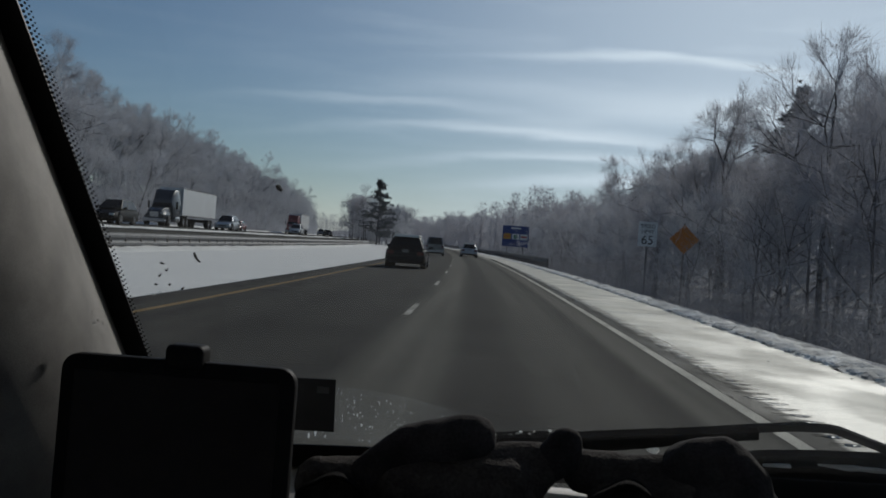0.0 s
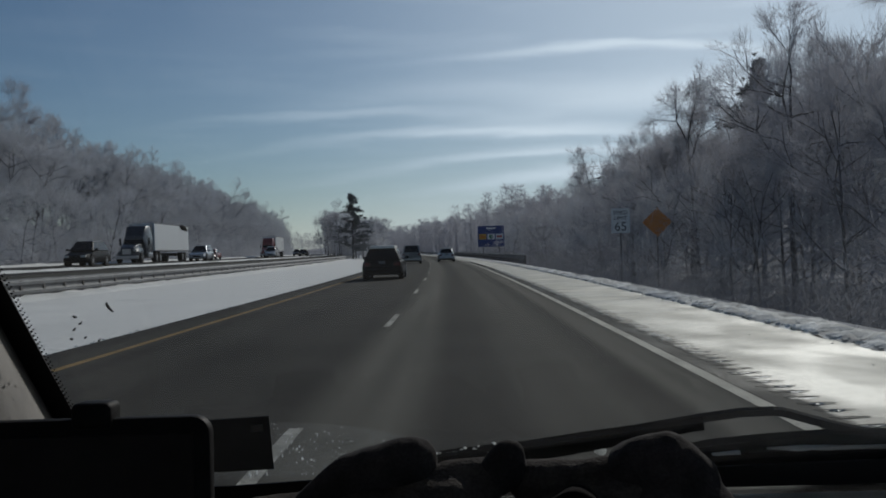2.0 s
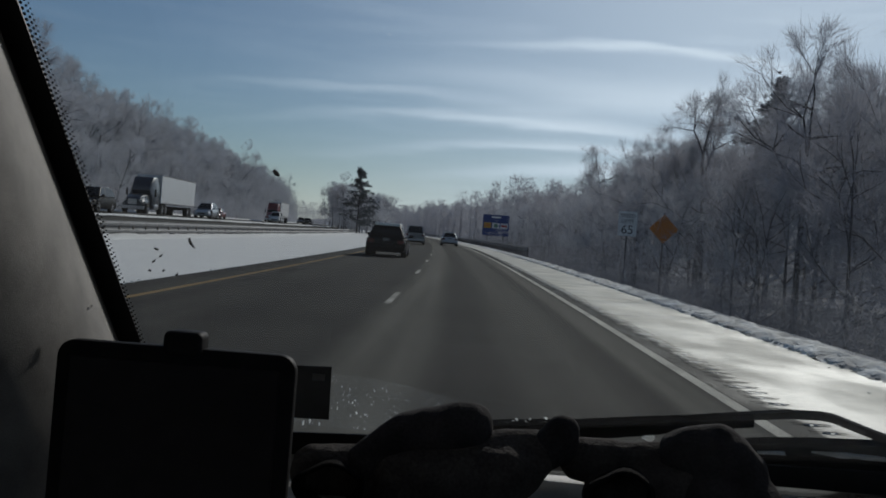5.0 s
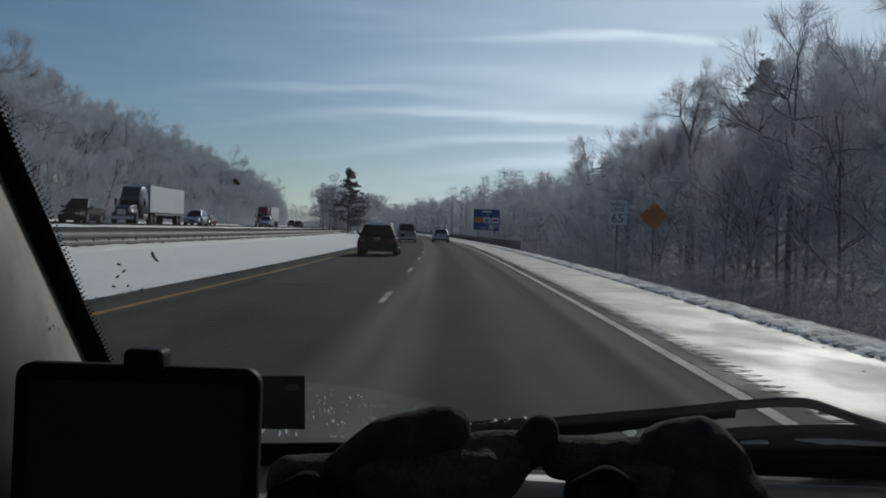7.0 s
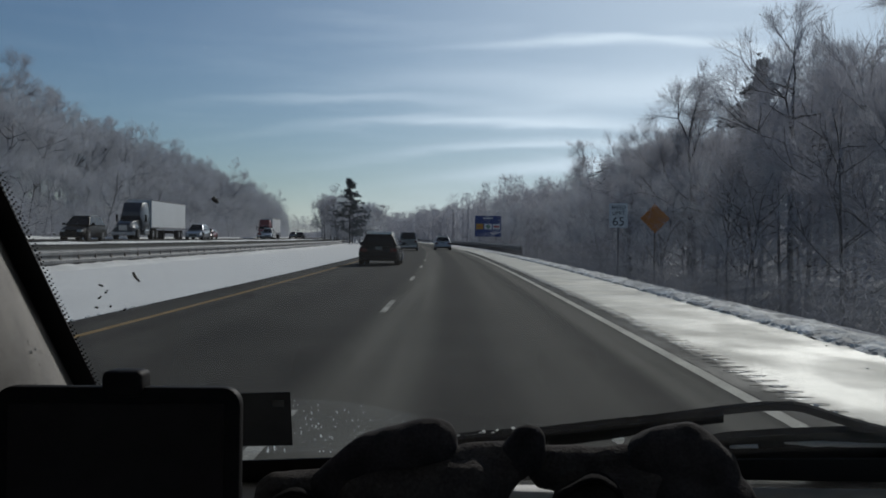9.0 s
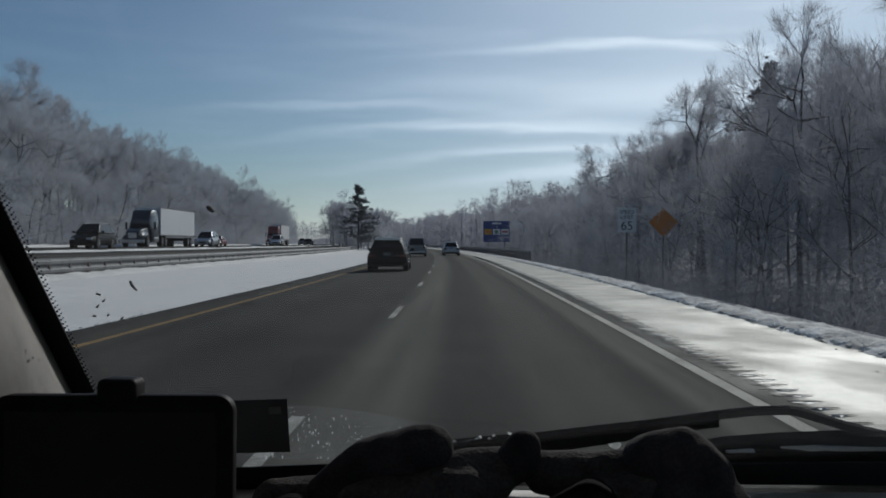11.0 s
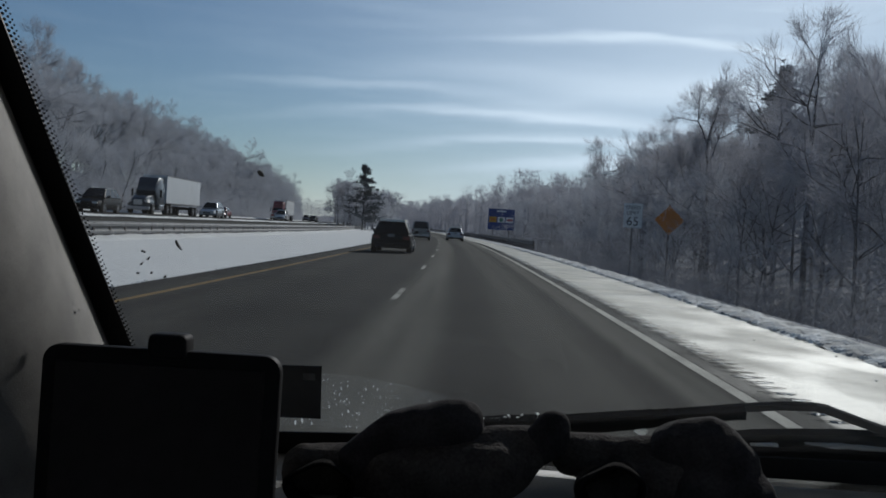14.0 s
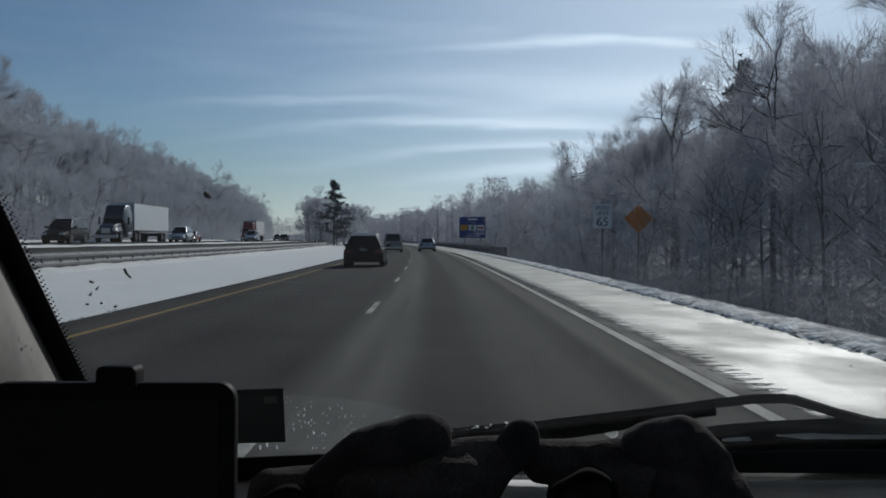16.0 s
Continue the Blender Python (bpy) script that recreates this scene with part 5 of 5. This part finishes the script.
tagged(raw("ice_bits", V, F, M_ICE_BIT), "small bits of ice stuck to the unwiped glass", "ice", kind="stuff")
bm = bmesh.new()
bmesh.ops.create_icosphere(bm, subdivisions=2, radius=0.0085)
for v in bm.verts:
    v.co *= 1 + 0.6 * noise.noise(v.co * 190)
    v.co.z *= 0.7
chunk = part("snow_lump", bm, M_ICE_BIT)
chunk.matrix_basis = Matrix.Translation(ws(0.0188, 1.0467, 0.02))
tagged(chunk, "small lump of ice caught at the foot of the glass", "ice")

V, F = [], []
for _ in range(45):
    c = ws(rnd.uniform(-0.45, 0.55), 1.12 + 0.5 * rnd.random(), 0.004)
    s = rnd.choice((0.0002, 0.00025, 0.0003, 0.0005))
    i = len(V)
    for k in range(5):
        a = 2 * math.pi * k / 5
        q = s * rnd.uniform(0.6, 1.3)
        V.append(c + Vector((math.cos(a) * q, -0.5 * math.sin(a) * q, 0.866 * math.sin(a) * q)))
    V.append(c + Vector((0, 0.0006, 0)))
    F += [(i + k, i + (k + 1) % 5, i + 5) for k in range(5)]
tagged(raw("dust_specks", V, F, M_ICE_BIT), "tiny pale specks of salt and dust on the windscreen", "dust", kind="stuff")


def scrap(points, width, label):
    """A dark leaf scrap or twig bit stuck to the glass."""
    bm = bmesh.new()
    for (x, z, w), (x2, z2, w2) in zip(points, points[1:]):
        bar(bm, ws(x, z, 0.005), ws(x2, z2, 0.005), (w + w2) / 2 * width, 0.002)
    ob = part("leaf_scrap", bm, M_DEBRIS)
    tagged(ob, label, "leaf scrap", "scraps on the glass")
    return ob


scrap([(-0.4570, 1.3505, 0.4), (-0.4555, 1.3490, 1.3), (-0.4530, 1.3460, 1.0), (-0.4510, 1.3448, 0.3)], 0.0042, "dark curled leaf scrap stuck to the windscreen")
scrap([(-0.5592, 1.2665, 0.5), (-0.5588, 1.2632, 1.0), (-0.5572, 1.2598, 0.7), (-0.5550, 1.2570, 0.5), (-0.5535, 1.2558, 0.2)], 0.0032, "dark bent twig scrap stuck to the windscreen")
for x, z in ((-0.602, 1.252), (-0.597, 1.243), (-0.606, 1.236), (-0.595, 1.226), (-0.580, 1.222), (-0.612, 1.225)):
    scrap([(x, z, 0.6), (x + 0.0016, z - 0.0009, 1.0), (x + 0.003 + 0.002 * math.sin(z * 900), z - 0.002 * math.cos(x * 700), 0.4)], 0.0020, "tiny dark scrap stuck to the windscreen")

# windscreen sticker beside the tablet
card = thing("windscreen_card", "dark tinted card stuck to the windscreen with a small print", "card")
sheet("card_sheet", [ws(-0.50, 1.053, -0.012), ws(-0.3945, 1.0565, -0.012), ws(-0.3905, 1.1297, -0.012), ws(-0.50, 1.125, -0.012)], 0.0015, M_CARD, card)
sheet("print_bar", [ws(-0.4141, 1.1125, -0.0155), ws(-0.3990, 1.1128, -0.0155), ws(-0.3985, 1.1212, -0.0155), ws(-0.4136, 1.1208, -0.0155)], 0.001, M_CARD_PRINT, card)

# tablet on its holder
tablet = thing("tablet", "black tablet computer with its dark screen in a dashboard holder", "tablet", at=pose(-0.503, 1.172, 1.088, -2, 0, 1.5))
bm = box(bmesh.new(), -0.113, 0.113, -0.006, 0.010, -0.085, 0.083)
bmesh.ops.bevel(bm, geom=[e for e in bm.edges if abs((e.verts[0].co - e.verts[1].co).y) > 0.01], offset=0.016, segments=5, affect="EDGES", profile=0.5)
bmesh.ops.bevel(bm, geom=[e for e in bm.edges], offset=0.002, segments=2, affect="EDGES", profile=0.5)
smooth(part("case", bm, M_BLACK_PLASTIC, tablet))
bm = box(bmesh.new(), -0.100, 0.098, -0.0075, -0.005, -0.070, 0.068, bevel=0.0008)
part("screen", bm, M_SCREEN, tablet, "dark glossy screen")
bm = box(bmesh.new(), -0.013, 0.024, -0.014, 0.020, 0.074, 0.0985)
bmesh.ops.bevel(bm, geom=[e for e in bm.edges], offset=0.006, segments=3, affect="EDGES", profile=0.5)
smooth(part("holder_clip", bm, M_BLACK_PLASTIC, tablet, "black holder clip over the top edge"))
bm = cyl(bmesh.new(), (0.0, 0.02, -0.02), (0.0, 0.075, -0.15), 0.014)
cyl(bm, (0.0, 0.075, -0.155), (0.0, 0.075, -0.13), 0.045, 0.03, seg=24)
part("holder_arm", bm, M_BLACK_PLASTIC, tablet)


# gloves on the dashboard
FOLDS = bpy.data.textures.new("folds", "CLOUDS")
FOLDS.noise_scale, FOLDS.noise_depth = 0.036, 1


def soft(name, lobes, material, parent, label=""):
    """A soft padded shape from overlapping rounded lobes: (start, end, start radius, end radius)."""
    bm = bmesh.new()
    for p, q, a, b in lobes:
        p, q = Vector(p), Vector(q)
        n = max(3, int((q - p).length / 0.010))
        for k in range(n + 1):
            c = p.lerp(q, k / n)
            bmesh.ops.create_icosphere(bm, subdivisions=2, radius=a + (b - a) * k / n, matrix=Matrix.Translation(c))
    ob = part(name, bm, material, parent, label)
    rm = ob.modifiers.new("skin", "REMESH")
    rm.mode, rm.voxel_size, rm.use_smooth_shade = "VOXEL", 0.0032, True
    sm = ob.modifiers.new("soften", "SMOOTH")
    sm.factor, sm.iterations = 0.5, 10
    dm = ob.modifiers.new("folds", "DISPLACE")
    dm.texture, dm.texture_coords, dm.strength, dm.mid_level = FOLDS, "GLOBAL", 0.007, 0.5
    return ob


def hem(centre, rx, rz, depth, lean, parent):
    """The open end of a glove: a soft turned-in rim."""
    bm = bmesh.new()
    prof = [(0.90, depth), (0.98, depth * 0.5), (1.03, 0.012), (1.06, 0.004), (1.02, -0.002), (0.93, -0.001), (0.86, 0.006), (0.80, depth * 0.5), (0.74, depth * 0.95)]
    rings = []
    for s, y in prof:
        ring = []
        for k in range(28):
            a = 2 * math.pi * k / 28
            wob = 1 + 0.06 * math.sin(3 * a + centre[0] * 40) + 0.04 * math.sin(5 * a)
            ring.append(bm.verts.new((centre[0] + rx * s * wob * math.cos(a) + lean * y, centre[1] + y, centre[2] + rz * s * wob * math.sin(a))))
        rings.append(ring)
    for a, b in zip(rings, rings[1:]):
        for k in range(28):
            bm.faces.new((a[k], a[(k + 1) % 28], b[(k + 1) % 28], b[k]))
    bm.faces.new(rings[-1])
    bmesh.ops.recalc_face_normals(bm, faces=bm.faces)
    ob = part("hem", bm, M_DIMMED_HEM, parent, "turned knit hem round the open end")
    ob.data.shade_smooth()


glove_one = thing("glove", "dark fleece glove lying on the dashboard", "glove", "pair of gloves")
soft("palm", [((-0.338, 1.40, 1.014), (-0.290, 1.415, 1.048), 0.031, 0.034), ((-0.290, 1.415, 1.048), (-0.232, 1.42, 1.062), 0.034, 0.036),
              ((-0.232, 1.42, 1.062), (-0.216, 1.42, 1.068), 0.035, 0.030), ((-0.216, 1.42, 1.066), (-0.218, 1.42, 1.044), 0.030, 0.028)],
     M_FLEECE, glove_one)
soft("cuff", [((-0.395, 1.405, 1.004), (-0.30, 1.41, 1.008), 0.033, 0.038), ((-0.30, 1.40, 1.008), (-0.17, 1.40, 1.018), 0.038, 0.038),
              ((-0.19, 1.42, 1.038), (-0.125, 1.43, 1.044), 0.028, 0.028), ((-0.16, 1.40, 1.014), (-0.128, 1.42, 1.044), 0.030, 0.025)],
     M_CUFF, glove_one, "grey knitted cuff")
hem((-0.372, 1.350, 0.998), 0.040, 0.026, 0.05, -0.1, glove_one)
soft("thumb", [((-0.122, 1.42, 1.046), (-0.105, 1.42, 1.070), 0.025, 0.0225), ((-0.102, 1.43, 1.064), (-0.098, 1.43, 1.048), 0.018, 0.022)],
     M_FLEECE, glove_one)
glove_two = thing("glove", "dark fleece glove lying on the dashboard beside its pair", "glove", "pair of gloves")
soft("cuff", [((-0.050, 1.405, 1.000), (-0.01, 1.41, 1.006), 0.030, 0.032), ((-0.078, 1.435, 1.037), (0.03, 1.435, 1.036), 0.028, 0.030),
              ((-0.02, 1.41, 1.004), (0.04, 1.41, 1.018), 0.032, 0.034)], M_CUFF, glove_two, "grey knitted cuff")
hem((-0.040, 1.356, 1.012), 0.038, 0.030, 0.05, 0.2, glove_two)
soft("palm", [((0.047, 1.42, 1.056), (0.082, 1.42, 1.057), 0.036, 0.040), ((0.082, 1.42, 1.057), (0.104, 1.415, 1.036), 0.040, 0.040),
              ((0.06, 1.40, 1.012), (0.126, 1.40, 1.004), 0.034, 0.037), ((0.038, 1.42, 1.045), (0.05, 1.42, 1.03), 0.028, 0.03)], M_FLEECE, glove_two)


def ridge(points, label):
    """A thin ridge of packed snow on the glass: (x, z, half height) along it."""
    bm = bmesh.new()
    rings = []
    for k, (x, z, h) in enumerate(points):
        rings.append([bm.verts.new(ws(x, z + h * math.sin(a) * (1 + 0.3 * math.sin(k * 2.7)), 0.016 + 0.004 * math.cos(a))) for a in (0, 1.05, 2.1, 3.14, 4.2, 5.24)])
    for a, b in zip(rings, rings[1:]):
        for i in range(6):
            bm.faces.new((a[i], a[(i + 1) % 6], b[(i + 1) % 6], b[i]))
    bm.faces.new(rings[0]); bm.faces.new(rings[-1][::-1])
    bmesh.ops.recalc_face_normals(bm, faces=bm.faces)
    ob = part("snow_lump", bm, M_ICE_BIT)
    tagged(ob, label, "ice")


ridge([(0.228, 1.0475, 0.0008), (0.24, 1.0470, 0.0022), (0.252, 1.0462, 0.0034), (0.268, 1.0455, 0.0038), (0.284, 1.0450, 0.0030), (0.30, 1.0445, 0.0024), (0.33, 1.0440, 0.0022), (0.38, 1.0440, 0.0018), (0.46, 1.0445, 0.0008)],
      "thin ridge of snow packed beside the wiper")
ridge([(0.160, 1.0402, 0.0006), (0.168, 1.0400, 0.0022), (0.178, 1.0402, 0.0018), (0.196, 1.0405, 0.0005)], "small sliver of snow beside the wiper")

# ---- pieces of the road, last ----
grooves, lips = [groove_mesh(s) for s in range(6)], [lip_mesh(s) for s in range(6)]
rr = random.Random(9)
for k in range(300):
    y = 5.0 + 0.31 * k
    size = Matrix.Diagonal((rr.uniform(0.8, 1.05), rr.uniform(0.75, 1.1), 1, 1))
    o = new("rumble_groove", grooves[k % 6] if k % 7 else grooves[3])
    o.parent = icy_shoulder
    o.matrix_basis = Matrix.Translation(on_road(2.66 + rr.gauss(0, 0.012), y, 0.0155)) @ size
    if k < 170 and rr.random() < 0.65:
        o = new("groove_snow", lips[(k * 5 + k // 6) % 6])
        o.parent = icy_shoulder
        o.matrix_basis = Matrix.Translation(on_road(2.66 + rr.gauss(0, 0.03), y, 0.0135)) @ Matrix.Diagonal((rr.uniform(0.4, 1.0), rr.uniform(0.4, 0.9), rr.uniform(0.4, 1.0), 1))
